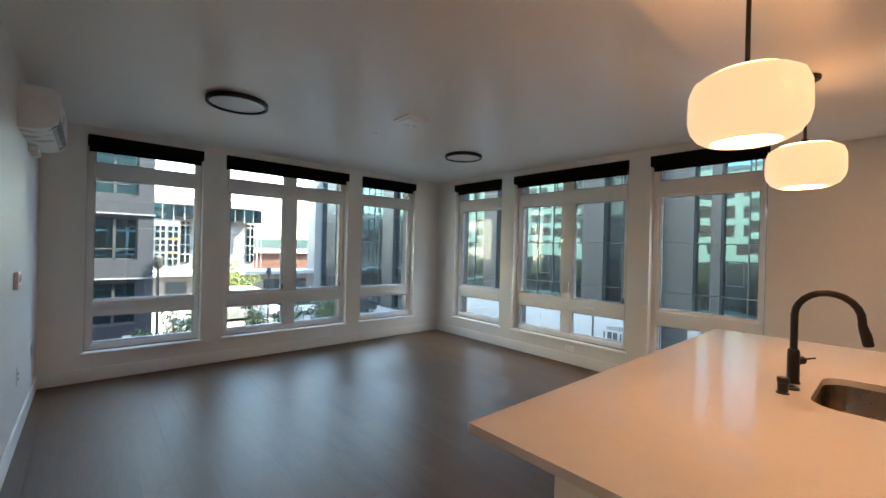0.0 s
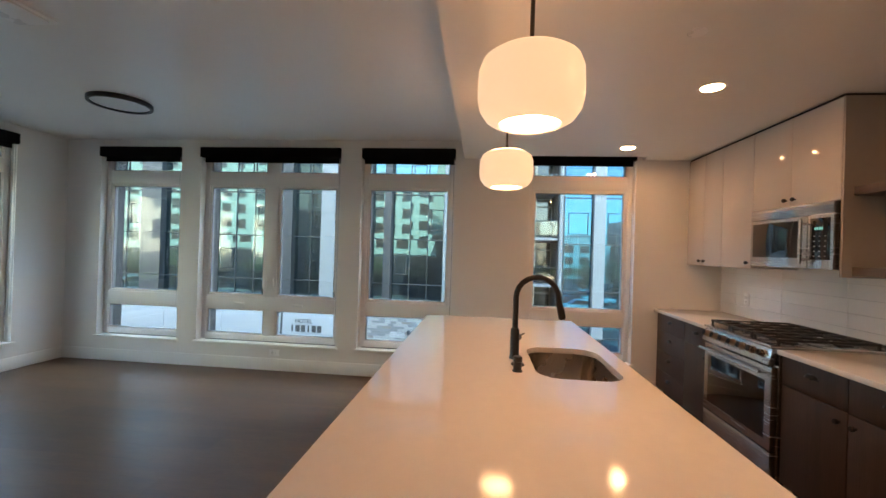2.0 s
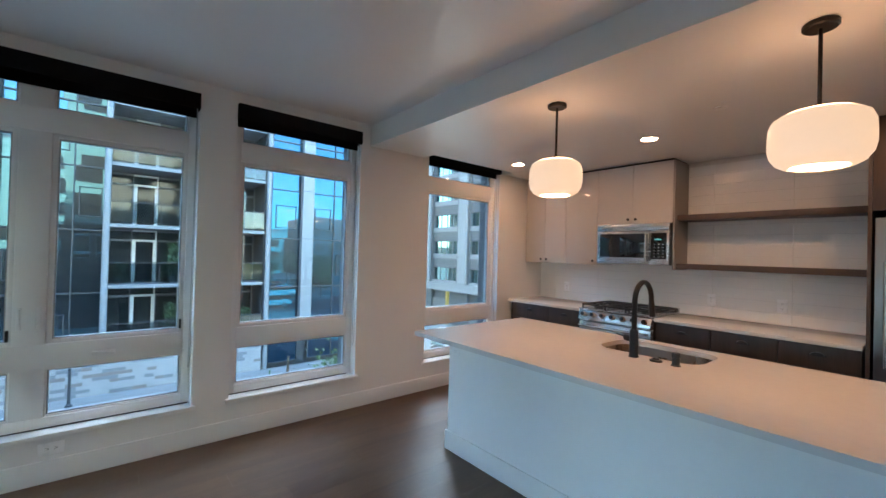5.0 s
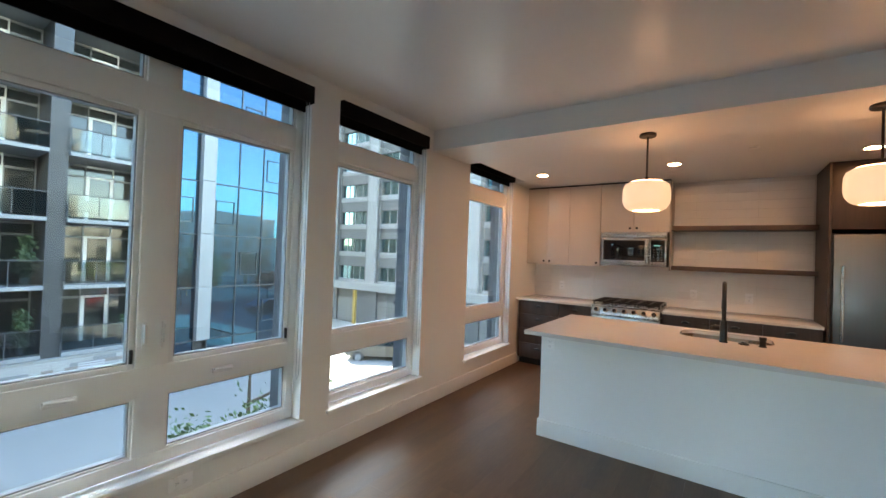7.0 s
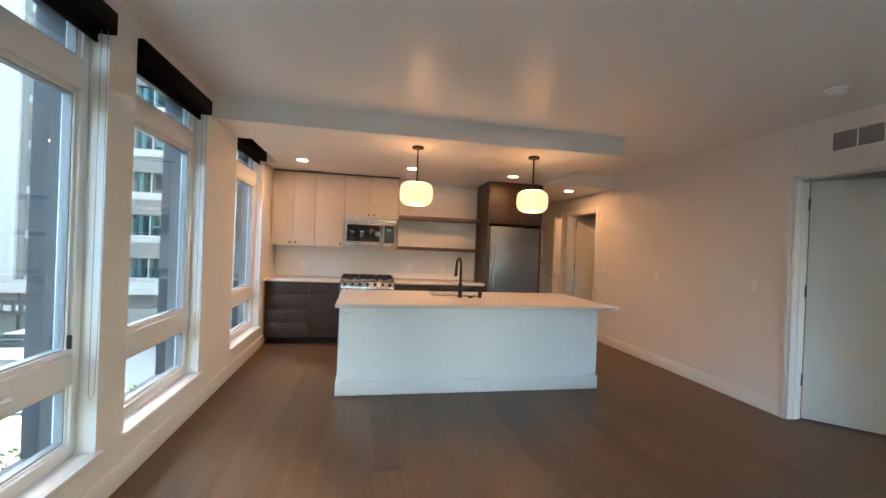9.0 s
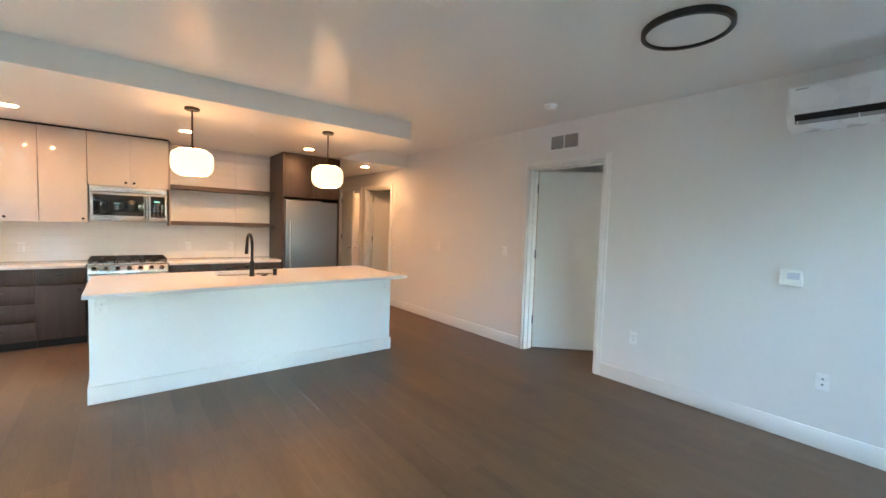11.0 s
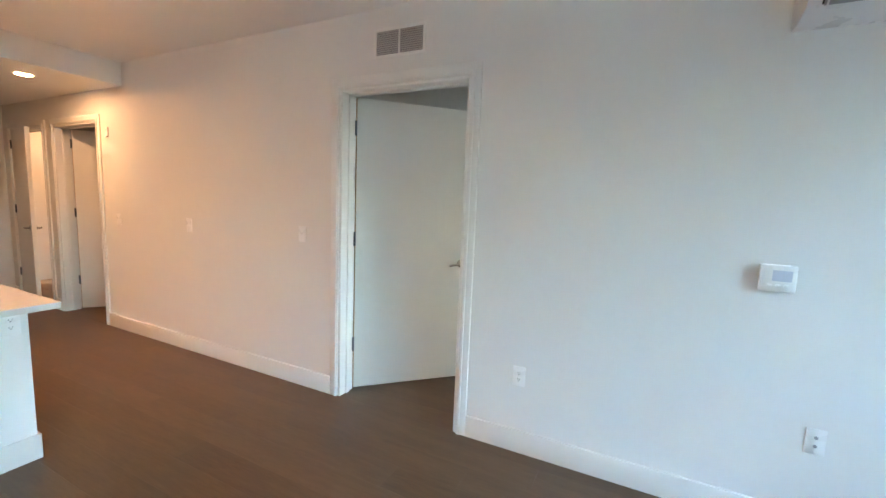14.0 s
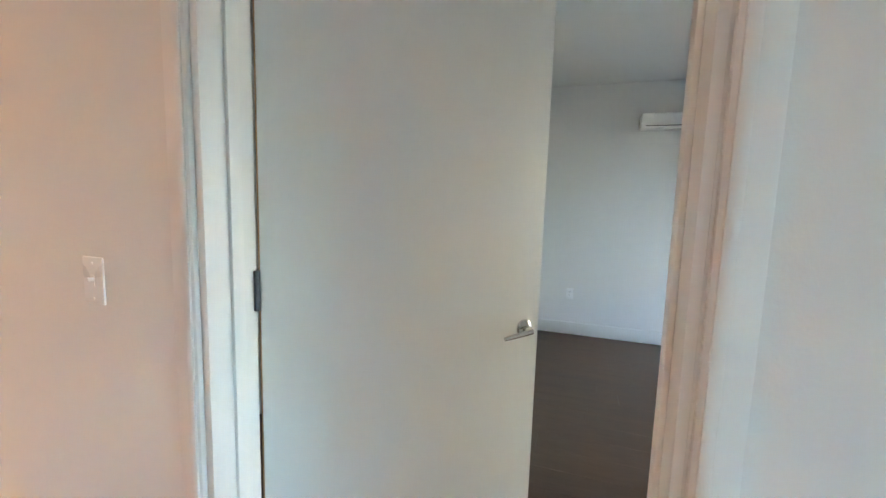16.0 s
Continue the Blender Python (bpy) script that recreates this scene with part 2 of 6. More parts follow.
def lathe(bm, profile, cx=0.0, cy=0.0, seg=32, m=None):
    """Turn (radius, z) pairs about the upright line through (cx, cy)."""
    rings, made = [], []
    for r, z in profile:
        if r < 1e-6:
            ring = [bm.verts.new((cx, cy, z))]
        else:
            ring = [bm.verts.new((cx + r * math.cos(2 * math.pi * k / seg), cy + r * math.sin(2 * math.pi * k / seg), z)) for k in range(seg)]
        rings.append(ring)
        made += ring
    for a, b in zip(rings, rings[1:]):
        for k in range(seg):
            q = [a[k % len(a)], a[(k + 1) % len(a)], b[(k + 1) % len(b)], b[k % len(b)]]
            q = list(dict.fromkeys(q))
            if len(q) > 2:
                bm.faces.new(q)
    if m is not None:
        bmesh.ops.transform(bm, matrix=m, verts=made)
    return made


def rod(bm, a, b, r, seg=12, r2=None):
    a, b = Vector(a), Vector(b)
    d = b - a
    m = Matrix.Translation(a) @ d.to_track_quat("Z", "Y").to_matrix().to_4x4()
    r2 = r if r2 is None else r2
    lathe(bm, [(0, 0), (r, 0), (r2, d.length), (0, d.length)], seg=seg, m=m)


def tube(bm, pts, r, seg=12):
    """A round bar along a chain of points; r is one radius or one per point."""
    pts = [Vector(p) for p in pts]
    rs = r if isinstance(r, (list, tuple)) else [r] * len(pts)
    rings, up = [], Vector((0.31, 0.87, 0.11)).normalized()
    for i, p in enumerate(pts):
        d = (pts[min(i + 1, len(pts) - 1)] - pts[max(i - 1, 0)]).normalized()
        u = (up - d * up.dot(d)).normalized()
        up = u
        v = d.cross(u)
        rings.append([bm.verts.new(p + rs[i] * (u * math.cos(2 * math.pi * k / seg) + v * math.sin(2 * math.pi * k / seg))) for k in range(seg)])
    for a, b in zip(rings, rings[1:]):
        for k in range(seg):
            bm.faces.new((a[k], a[(k + 1) % seg], b[(k + 1) % seg], b[k]))
    bm.faces.new(rings[0][::-1])
    bm.faces.new(rings[-1])


def prism(bm, outline, z0, z1, m=None):
    """An outline of (x, y) pairs drawn up from z0 to z1."""
    lo = [bm.verts.new((x, y, z0)) for x, y in outline]
    hi = [bm.verts.new((x, y, z1)) for x, y in outline]
    n = len(outline)
    bm.faces.new(lo[::-1])
    bm.faces.new(hi)
    for k in range(n):
        bm.faces.new((lo[k], lo[(k + 1) % n], hi[(k + 1) % n], hi[k]))
    if m is not None:
        bmesh.ops.transform(bm, matrix=m, verts=lo + hi)


def rounded(x0, x1, y0, y1, r, seg=6):
    pts = []
    for cx, cy, a0 in ((x1 - r, y1 - r, 0), (x0 + r, y1 - r, 90), (x0 + r, y0 + r, 180), (x1 - r, y0 + r, 270)):
        for k in range(seg + 1):
            a = radians(a0 + 90 * k / seg)
            pts.append((cx + r * math.cos(a), cy + r * math.sin(a)))
    return pts


def mesh_of(name, bm, mat, smooth=False):
    bmesh.ops.recalc_face_normals(bm, faces=bm.faces[:])
    me = bpy.data.meshes.new(name)
    bm.to_mesh(me)
    bm.free()
    me.materials.append(mat)
    if smooth:
        me.shade_smooth()
        me.set_sharp_from_angle(angle=radians(35))
    return me


def part(name, bm, mat, parent, label="", smooth=True):
    ob = new(name, mesh_of(name, bm, mat, smooth))
    if parent is not None:
        ob.parent = parent
    if label:
        ob["label"] = label
    return ob


def boxes(name, mat, parent, *rows, bevel=0.0, label=""):
    bm = bmesh.new()
    for r in rows:
        box(bm, *r, bevel=bevel)
    return part(name, bm, mat, parent, label, smooth=bevel > 0)


def thing(name, label, category, group="", at=(0, 0, 0), turn=0.0):
    ob = new(name)
    ob.matrix_world = pose(*at, 0, 0, turn)
    ob.empty_display_size = 0.1
    return tagged(ob, label, category, group)


def structure(name, mat, label, *rows, category="wall", bevel=0.0):
    return tagged(boxes(name, mat, None, *rows, bevel=bevel), label, category, kind="structure")


# ---- plan ----
CEIL_Z, SOFFIT_Z = 2.69, 2.49
WX, KY = -5.20, -7.64           # west wall, kitchen wall
HEAD, SILL = 2.60, 0.305
WIN_N = [(-4.847, -3.785, 0), (-3.537, -1.838, 1), (-1.597, -0.545, 0)]
WIN_E = [(-1.508, -0.455, 0), (-3.478, -1.762, 1), (-4.80, -3.728, 0), (-6.74, -5.615, 0)]
T_IN, T_OUT = 0.17, 0.31        # plaster depth, outer face of the cladding


def pierced(bm, along, a0, a1, d0, d1, z0, z1, holes):
    """A wall slab from a0 to a1 with holes (h0, h1, bottom, top)."""
    def put(p0, p1, q0, q1):
        if p1 - p0 > 1e-4 and q1 - q0 > 1e-4:
            box(bm, *((p0, p1, d0, d1) if along == "x" else (d0, d1, p0, p1)), q0, q1)
    at = a0
    for h0, h1, b, t in sorted(holes):
        put(at, h0, z0, z1)
        put(h0, h1, z0, b)
        put(h0, h1, t, z1)
        at = h1
    put(at, a1, z0, z1)


def wall(name, mat, label, along, a0, a1, d0, d1, z0, z1, holes):
    bm = bmesh.new()
    pierced(bm, along, a0, a1, d0, d1, z0, z1, holes)
    return tagged(part(name, bm, mat, None, smooth=False), label, "wall", kind="structure")


holes_n = [(a, b, SILL - 0.03, HEAD) for a, b, _ in WIN_N]
holes_e = [(a, b, SILL - 0.03, HEAD) for a, b, _ in WIN_E]
BED_WIN = [(-8.6, -7.3, 0.6, 2.4)]
wall("wall_north", WALL, "white painted plaster wall with tall window openings", "x", WX, 0.0, 0.0, T_IN, -0.1, 2.85, holes_n)
wall("wall_east", WALL, "white painted plaster wall with tall window openings", "y", KY - 0.2, T_IN, 0.0, T_IN, -0.1, 2.85, holes_e)
out_n = [(a + 0.03, b - 0.03, z0 + 0.03, z1 - 0.02) for a, b, z0, z1 in holes_n]
out_e = [(a + 0.03, b - 0.03, z0 + 0.03, z1 - 0.02) for a, b, z0, z1 in holes_e]
wall("wall_north_cladding", CLADDING, "dark brick cladding outside the windows", "x", -9.5, T_IN, T_IN, T_OUT, -5.3, 3.2, out_n + BED_WIN)
wall("wall_east_cladding", CLADDING, "dark brick cladding outside the windows", "y", -11.0, T_OUT, T_IN + 0.001, T_OUT, -5.3, 3.2, out_e)
DOORS_W = [(-4.085, -3.117, -0.1, 2.218), (-8.24, -7.30, -0.1, 2.165), (-9.38, -8.50, -0.1, 2.165)]
wall("wall_west", WALL, "white painted plaster wall with door openings", "y", -10.5, 0.0, WX - 0.14, WX, -0.1, 2.85, DOORS_W)
wall("wall_south_kitchen", GROUT, "kitchen wall behind the tiles", "x", -4.06, 0.0, KY - 0.15, KY, -0.1, 2.85, [])
wall("wall_hall_east", WALL, "white painted hallway wall", "y", -10.5, KY - 0.15, -4.06, -3.92, -0.1, 2.85, [])
wall("wall_hall_end", WALL, "white painted hallway end wall", "x", WX, -4.06, -9.7, -9.6, -0.1, 2.85, [])
# bedroom beyond the open door, and the two rooms off the hall
wall("wall_bedroom_north", WALL, "white painted bedroom wall with a window opening", "x", -9.29, WX - 0.14, 0.0, T_IN, -0.1, 2.85, BED_WIN)
wall("wall_bedroom_west", WALL, "white painted bedroom wall", "y", -5.2, 0.0, -9.29, -9.15, -0.1, 2.85, [])
wall("wall_bedroom_closet", WALL, "white painted bedroom wall with a closet opening", "x", -9.15, -6.75, -3.88, -3.76, -0.1, 2.85, [(-8.72, -7.05, -0.1, 2.13)])
wall("wall_closet_side", WALL, "white painted closet side wall", "y", -5.2, -3.88, -6.87, -6.75, -0.1, 2.85, [])
wall("wall_bedroom_south", WALL, "white painted bedroom wall", "x", -9.29, WX - 0.14, -5.32, -5.2, -0.1, 2.85, [])
wall("wall_bath_west", WALL, "white painted wall of the room off the hall", "y", -10.6, -5.32, -7.6, -7.48, -0.1, 2.85, [])
wall("wall_bath_end", WALL, "white painted wall of the room off the hall", "x", -7.48, WX, -10.72, -10.6, -0.1, 2.85, [])
wall("wall_bath_divider", WALL, "white painted dividing wall", "x", -7.48, WX - 0.14, -8.42, -8.32, -0.1, 2.85, [])

structure("ceiling", CEIL, "smooth white painted ceiling", (-9.6, T_OUT, -11.0, T_OUT, 2.85, 3.0), (WX, 0.0, -4.9, 0.0, CEIL_Z, 2.85), (WX, -4.0, -6.80, -4.9, CEIL_Z, 2.85),
          (-9.15, WX - 0.14, -5.2, 0.0, CEIL_Z, 2.85), category="ceiling")
NX, NY0, NY1 = -0.16, -6.80, -5.55
structure("ceiling_soffit", CEIL, "dropped white painted ceiling over the kitchen", (-4.0, NX, KY, -4.9, SOFFIT_Z, 2.849), (NX, 0.0, NY1, -4.9, SOFFIT_Z, 2.849), (NX, 0.0, KY, NY0, SOFFIT_Z, 2.849),
          (NX, 0.0, NY0, NY1, 2.64, 2.849), category="ceiling")
structure("ceiling_hall", CEIL, "dropped white painted hallway ceiling", (WX, -4.001, KY, -6.80, SOFFIT_Z - 0.015, 2.848), (WX, -4.06, -10.5, KY, SOFFIT_Z - 0.015, 2.848),
          (-7.48, WX - 0.14, -10.6, -5.32, 2.5, 2.848), category="ceiling")

# ---- windows ----
def window(name, along, a0, a1, double):
    """White vinyl window: head light, main light and low light, one or two wide; local x along the wall, y outwards."""
    base = new(name)
    tagged(base, "tall white vinyl window in three tiers" + (", double casement" if double else ""), "window", kind="structure")
    w = a1 - a0
    base.matrix_world = pose(a0, 0, 0) if along == "x" else pose(0, a1, 0, 0, 0, -90)
    y0, y1, f = 0.085, 0.165, 0.055
    bars = [(0.31, 0.375), (0.68, 0.835), (2.165, 2.315), (2.54, 2.598)]
    cols = [(f, w - f)] if not double else [(f, w / 2 - 0.075), (w / 2 + 0.075, w - f)]
    rows = [(0.002, f, y0, y1, 0.31, 2.598), (w - f, w - 0.002, y0, y1, 0.31, 2.598)]
    if double:
        rows.append((w / 2 - 0.075, w / 2 + 0.075, y0 - 0.002, y1, 0.375, 2.54))
    for z0, z1 in bars:
        rows.append((f, w - f, y0 - 0.001 if z0 in (0.31, 2.54) else y0 - 0.004, y1, z0, z1))
    boxes("window_frame", VINYL, base, *rows, bevel=0.004)
    for c0, c1 in cols:
        for (_, z0), (z1, _) in zip(bars, bars[1:]):
            big = z1 - z0 > 1
            s = 0.028 if big and (double or along == "y") else 0.012
            # sash with a dark gasket line, then the pane
            boxes("sash", VINYL, base, (c0, c0 + s, y0 + 0.012, y1 - 0.01, z0, z1), (c1 - s, c1, y0 + 0.012, y1 - 0.01, z0, z1), (c0 + s, c1 - s, y0 + 0.012, y1 - 0.01, z0, z0 + s),
                  (c0 + s, c1 - s, y0 + 0.012, y1 - 0.01, z1 - s, z1), bevel=0.003)
            g = 0.007
            boxes("gasket", SASH, base, (c0 + s, c0 + s + g, y0 + 0.02, y1 - 0.02, z0 + s, z1 - s), (c1 - s - g, c1 - s, y0 + 0.02, y1 - 0.02, z0 + s, z1 - s),
                  (c0 + s + g, c1 - s - g, y0 + 0.02, y1 - 0.02, z0 + s, z0 + s + g), (c0 + s + g, c1 - s - g, y0 + 0.02, y1 - 0.02, z1 - s - g, z1 - s))
            p = boxes("pane", GLASS, base, (c0 + s + g, c1 - s - g, y0 + 0.04, y0 + 0.044, z0 + s + g, z1 - s - g))
            p.visible_shadow = False
    if double:
        for c0, c1, side in ((*cols[0], 1), (*cols[1], -1)):
            x = c1 + 0.03 if side > 0 else c0 - 0.03
            bm = bmesh.new()
            box(bm, x - 0.011, x + 0.011, y0 - 0.016, y0 - 0.003, 0.93, 1.07, bevel=0.004)
            box(bm, x - 0.007, x + 0.007, y0 - 0.034, y0 - 0.016, 0.96, 1.06, bevel=0.004)
            part("latch", bm, VINYL, base)
            bm = bmesh.new()
            cx = (c0 + c1) / 2 + 0.08 * side
            box(bm, cx - 0.06, cx + 0.06, y0 - 0.028, y0 - 0.006, 0.735, 0.765, bevel=0.006)
            tube(bm, [(cx + 0.05, y0 - 0.03, 0.75), (cx + 0.02, y0 - 0.045, 0.757), (cx - 0.06, y0 - 0.045, 0.765)], 0.007, 8)
            part("crank_handle", bm, VINYL, base)
            boxes("sash_lock", BLACK_METAL, base, (c1 - 0.026, c1 - 0.012, y0 - 0.004, y0 + 0.012, 0.865, 0.935), bevel=0.002, label="small black sash lock")
    boxes("window_sill", TRIM, base, (-0.025, w + 0.025, -0.03, -0.0005, SILL - 0.028, SILL), (0.001, w - 0.001, -0.0005, y0, SILL - 0.029, SILL - 0.001), bevel=0.003)
    return base


def roller_shade(along, a0, a1, lift=0.0):
    base = thing("roller_shade", "black roller shade rolled up in its cassette above the window", "window shade", "roller shades")
    base.matrix_world = pose(a0, 0, 0) if along == "x" else pose(0, a1, 0, 0, 0, -90)
    w = a1 - a0
    top = HEAD - 0.004
    boxes("cassette", BLACK_FABRIC, base, (0.003, w - 0.003, -0.035, -0.027, top - 0.115, top), (0.003, w - 0.003, -0.027, 0.07, top - 0.008, top), (0.003, 0.011, -0.027, 0.06, top - 0.115, top - 0.008),
          (w - 0.011, w - 0.003, -0.027, 0.06, top - 0.115, top - 0.008), bevel=0.002)
    bm = bmesh.new()
    rod(bm, (0.012, 0.018, top - 0.06), (w - 0.012, 0.018, top - 0.06), 0.038, 20)
    part("fabric_roll", bm, BLACK_FABRIC, base)
    bm = bmesh.new()
    box(bm, 0.014, w - 0.014, 0.047, 0.055, top - 0.15, top - 0.06)
    box(bm, 0.014, w - 0.014, 0.043, 0.059, top - 0.165, top - 0.148, bevel=0.004)
    part("hem_bar", bm, BLACK_FABRIC, base)
    bm = bmesh.new()
    x = w - 0.018
    tube(bm, [(x, 0.0, top - 0.10), (x + 0.004, -0.004, 1.2), (x, 0.004, 0.62), (x - 0.006, 0.016, 0.585), (x - 0.004, 0.028, 0.62), (x, 0.03, 1.2), (x, 0.03, top - 0.10)], 0.0018, 6)
    part("bead_chain", bm, GREY_PLASTIC, base)
    return base


for i, (a, b, d) in enumerate(WIN_N):
    window("window_%d" % (i + 1), "x", a, b, d)
    roller_shade("x", a, b)
for i, (a, b, d) in enumerate(WIN_E):
    window("window_%d" % (i + 4), "y", a, b, d)
    roller_shade("y", a, b)

# ---- baseboards and door trim ----
BB = 0.138


def baseboard(name, *rows):
    bm = bmesh.new()
    for r in rows:
        box(bm, *r, 0.0, BB, bevel=0.003)
    tagged(part(name, bm, TRIM, None), "white painted square baseboard", "baseboard", kind="structure")


baseboard("baseboard", (WX + 0.016, -0.016, -0.015, 0.0))
baseboard("baseboard", (-0.015, 0.0, -7.015, 0.0))
baseboard("baseboard", (WX, WX + 0.015, -3.046, 0.0), (WX, WX + 0.015, -7.229, -4.156), (WX, WX + 0.015, -8.428, -8.312), (WX, WX + 0.015, -9.6, -9.452))
baseboard("baseboard", (WX + 0.016, -4.06, -9.6, -9.585))
baseboard("baseboard", (-4.075, -4.06, -9.584, KY - 0.15))
baseboard("baseboard", (-9.15, -9.135, -3.745, 0.0))
baseboard("baseboard", (-9.134, -8.80, -3.76, -3.745), (-6.97, -6.735, -3.76, -3.745))
baseboard("baseboard", (-6.75, -6.735, -5.2, -3.76))


def lever(parent, at, sx, sy):
    """A satin nickel lever on a round rose; sx: way of the lever, sy: way out of the leaf."""
    bm = bmesh.new()
    x, y, z = at
    lathe(bm, [(0, 0), (0.032, 0), (0.032, 0.006), (0.026, 0.011), (0.012, 0.013), (0.011, 0.045), (0, 0.045)], seg=20, m=Matrix.Translation((x, y, z)) @ pose(0, 0, 0, -90 * sy, 0, 0))
    tube(bm, [(x, y + 0.045 * sy, z), (x + 0.015 * sx, y + 0.05 * sy, z + 0.001), (x + 0.06 * sx, y + 0.052 * sy, z - 0.004), (x + 0.115 * sx, y + 0.05 * sy, z - 0.012)], [0.0105, 0.0105, 0.009, 0.007], 10)
    part("door_handle", bm, CHROME, parent, "satin nickel lever handle")


def west_door(name, y0, y1, top, angle, wide, label):
    """Door in the west wall, hinged at its south jamb, that swings into the room behind, or into the hall by a negative angle."""
    base = new(name)
    tagged(base, label, "door", kind="structure")
    c = 0.07
    xw, xb = WX, WX - 0.14
    j = 0.018
    for nm, rows in (("casing", [(xw, xw + 0.014, y0 - c, y0 - 0.004, 0, top + c), (xw, xw + 0.014, y1 + 0.004, y1 + c, 0, top + c), (xw, xw + 0.014, y0 - 0.004, y1 + 0.004, top + 0.004, top + c)]),
                     ("casing_edge", [(xw + 0.0142, xw + 0.021, y0 - c * 0.45, y0 - 0.012, 0, top + c * 0.45), (xw + 0.0142, xw + 0.021, y1 + 0.012, y1 + c * 0.45, 0, top + c * 0.45), (xw + 0.0142, xw + 0.021, y0 - 0.012, y1 + 0.012, top + 0.012, top + c * 0.45)]),
                     ("jamb", [(xb - 0.004, xw + 0.003, y0, y0 + j, 0, top), (xb - 0.004, xw + 0.003, y1 - j, y1, 0, top), (xb - 0.004, xw + 0.003, y0 + j, y1 - j, top - j, top)]),
                     ("door_stop", [(xb + 0.045, xb + 0.08, y0 + j, y0 + j + 0.011, 0, top - j), (xb + 0.045, xb + 0.08, y1 - j - 0.011, y1 - j, 0, top - j), (xb + 0.045, xb + 0.08, y0 + j + 0.011, y1 - j - 0.011, top - j - 0.011, top - j)])):
        boxes(nm, TRIM, base, *rows, bevel=0.0025)
    leaf = new("leaf", None)
    bm = bmesh.new()
    box(bm, 0.004, wide, 0.0, 0.042, 0.012, top - 0.021, bevel=0.002)
    me = mesh_of("leaf", bm, DOOR_PAINT, True)
    bpy.data.objects.remove(leaf)
    leaf = new("leaf", me)
    leaf.parent = base
    leaf.matrix_world = pose(xb - 0.006 if angle > 0 else xw + 0.004, y0 + j + 0.004, 0, 0, 0, 90 + angle)
    boxes("hinge_edge", EDGE_WOOD, leaf, (0.0008, 0.0038, 0.003, 0.039, 0.014, top - 0.023), label="bare wood hinge edge")
    for z in (0.365, 1.178, 1.982):
        bm = bmesh.new()
        box(bm, -0.026, 0.003, 0.006, 0.009, z - 0.05, z + 0.05)
        rod(bm, (-0.004, -0.006, z - 0.052), (-0.004, -0.006, z + 0.052), 0.008, 10)
        box(bm, -0.004, 0.0035, -0.001, 0.038, z - 0.05, z + 0.05)
        h = part("hinge", bm, HINGE, leaf, "dark steel butt hinge")
    lever(leaf, (wide - 0.065, 0.0, 0.98), -1, -1)
    lever(leaf, (wide - 0.065, 0.042, 0.98), -1, 1)
    return base


west_door("door_1", -4.085, -3.117, 2.218, 45.0, 0.922, "white flush door standing half open to the bedroom")
west_door("door_2", -8.24, -7.30, 2.165, 50.0, 0.89, "white flush door standing half open off the hallway")
west_door("door_3", -9.38, -8.50, 2.165, -10.0, 0.83, "white flush door standing ajar to a lit room")

# closet in the bedroom
cl = new("door_4")
tagged(cl, "white sliding closet door with a black track", "closet door", kind="structure")
boxes("casing", TRIM, cl, (-8.80, -8.72, -3.76, -3.745, 0, 2.21), (-7.05, -6.97, -3.76, -3.745, 0, 2.21), (-8.72, -7.05, -3.76, -3.745, 2.13, 2.21), bevel=0.003)
boxes("track", BLACK_METAL, cl, (-8.72, -7.05, -3.85, -3.77, 2.09, 2.13), bevel=0.002)
boxes("sliding_panel", DOOR_PAINT, cl, (-8.71, -7.86, -3.805, -3.775, 0.01, 2.09), bevel=0.003)
boxes("sliding_panel", DOOR_PAINT, cl, (-7.93, -7.06, -3.845, -3.815, 0.01, 2.09), bevel=0.003)
boxes("pull", BLACK_METAL, cl, (-7.92, -7.895, -3.774, -3.77, 0.95, 1.07), bevel=0.001)

# ---- kitchen ----
IX0, IX1, IY0, IY1 = -3.858, -1.11, -5.87, -4.68
SINK = (-2.68, -2.09, -5.78, -5.39)


def worktop_with_hole(bm, x0, x1, y0, y1, z0, z1, hole, r):
    """A slab with one rounded cut-out."""
    out = [(x1, y1), (x0, y1), (x0, y0), (x1, y0)]
    inn = rounded(*hole, r, 6)
    n = len(inn) // 4
    for z, flip in ((z1, False), (z0, True)):
        ov = [bm.verts.new((x, y, z)) for x, y in out]
        iv = [bm.verts.new((x, y, z)) for x, y in inn]
        for q in range(4):
            ring = iv[q * n:(q + 1) * n]
            bm.faces.new([ov[q]] + ring[::-1] if not flip else [ov[q]] + ring[::-1])
            a, b = iv[(q + 1) * n - 1], iv[((q + 1) * n) % len(iv)]
            bm.faces.new([ov[q], a, b, ov[(q + 1) % 4]])
        if not flip:
            top_o, top_i = ov, iv
        else:
            for k in range(4):
                bm.faces.new((top_o[k], top_o[(k + 1) % 4], ov[(k + 1) % 4], ov[k]))
            for k in range(len(inn)):
                bm.faces.new((top_i[k], top_i[(k + 1) % len(inn)], iv[(k + 1) % len(inn)], iv[k]))


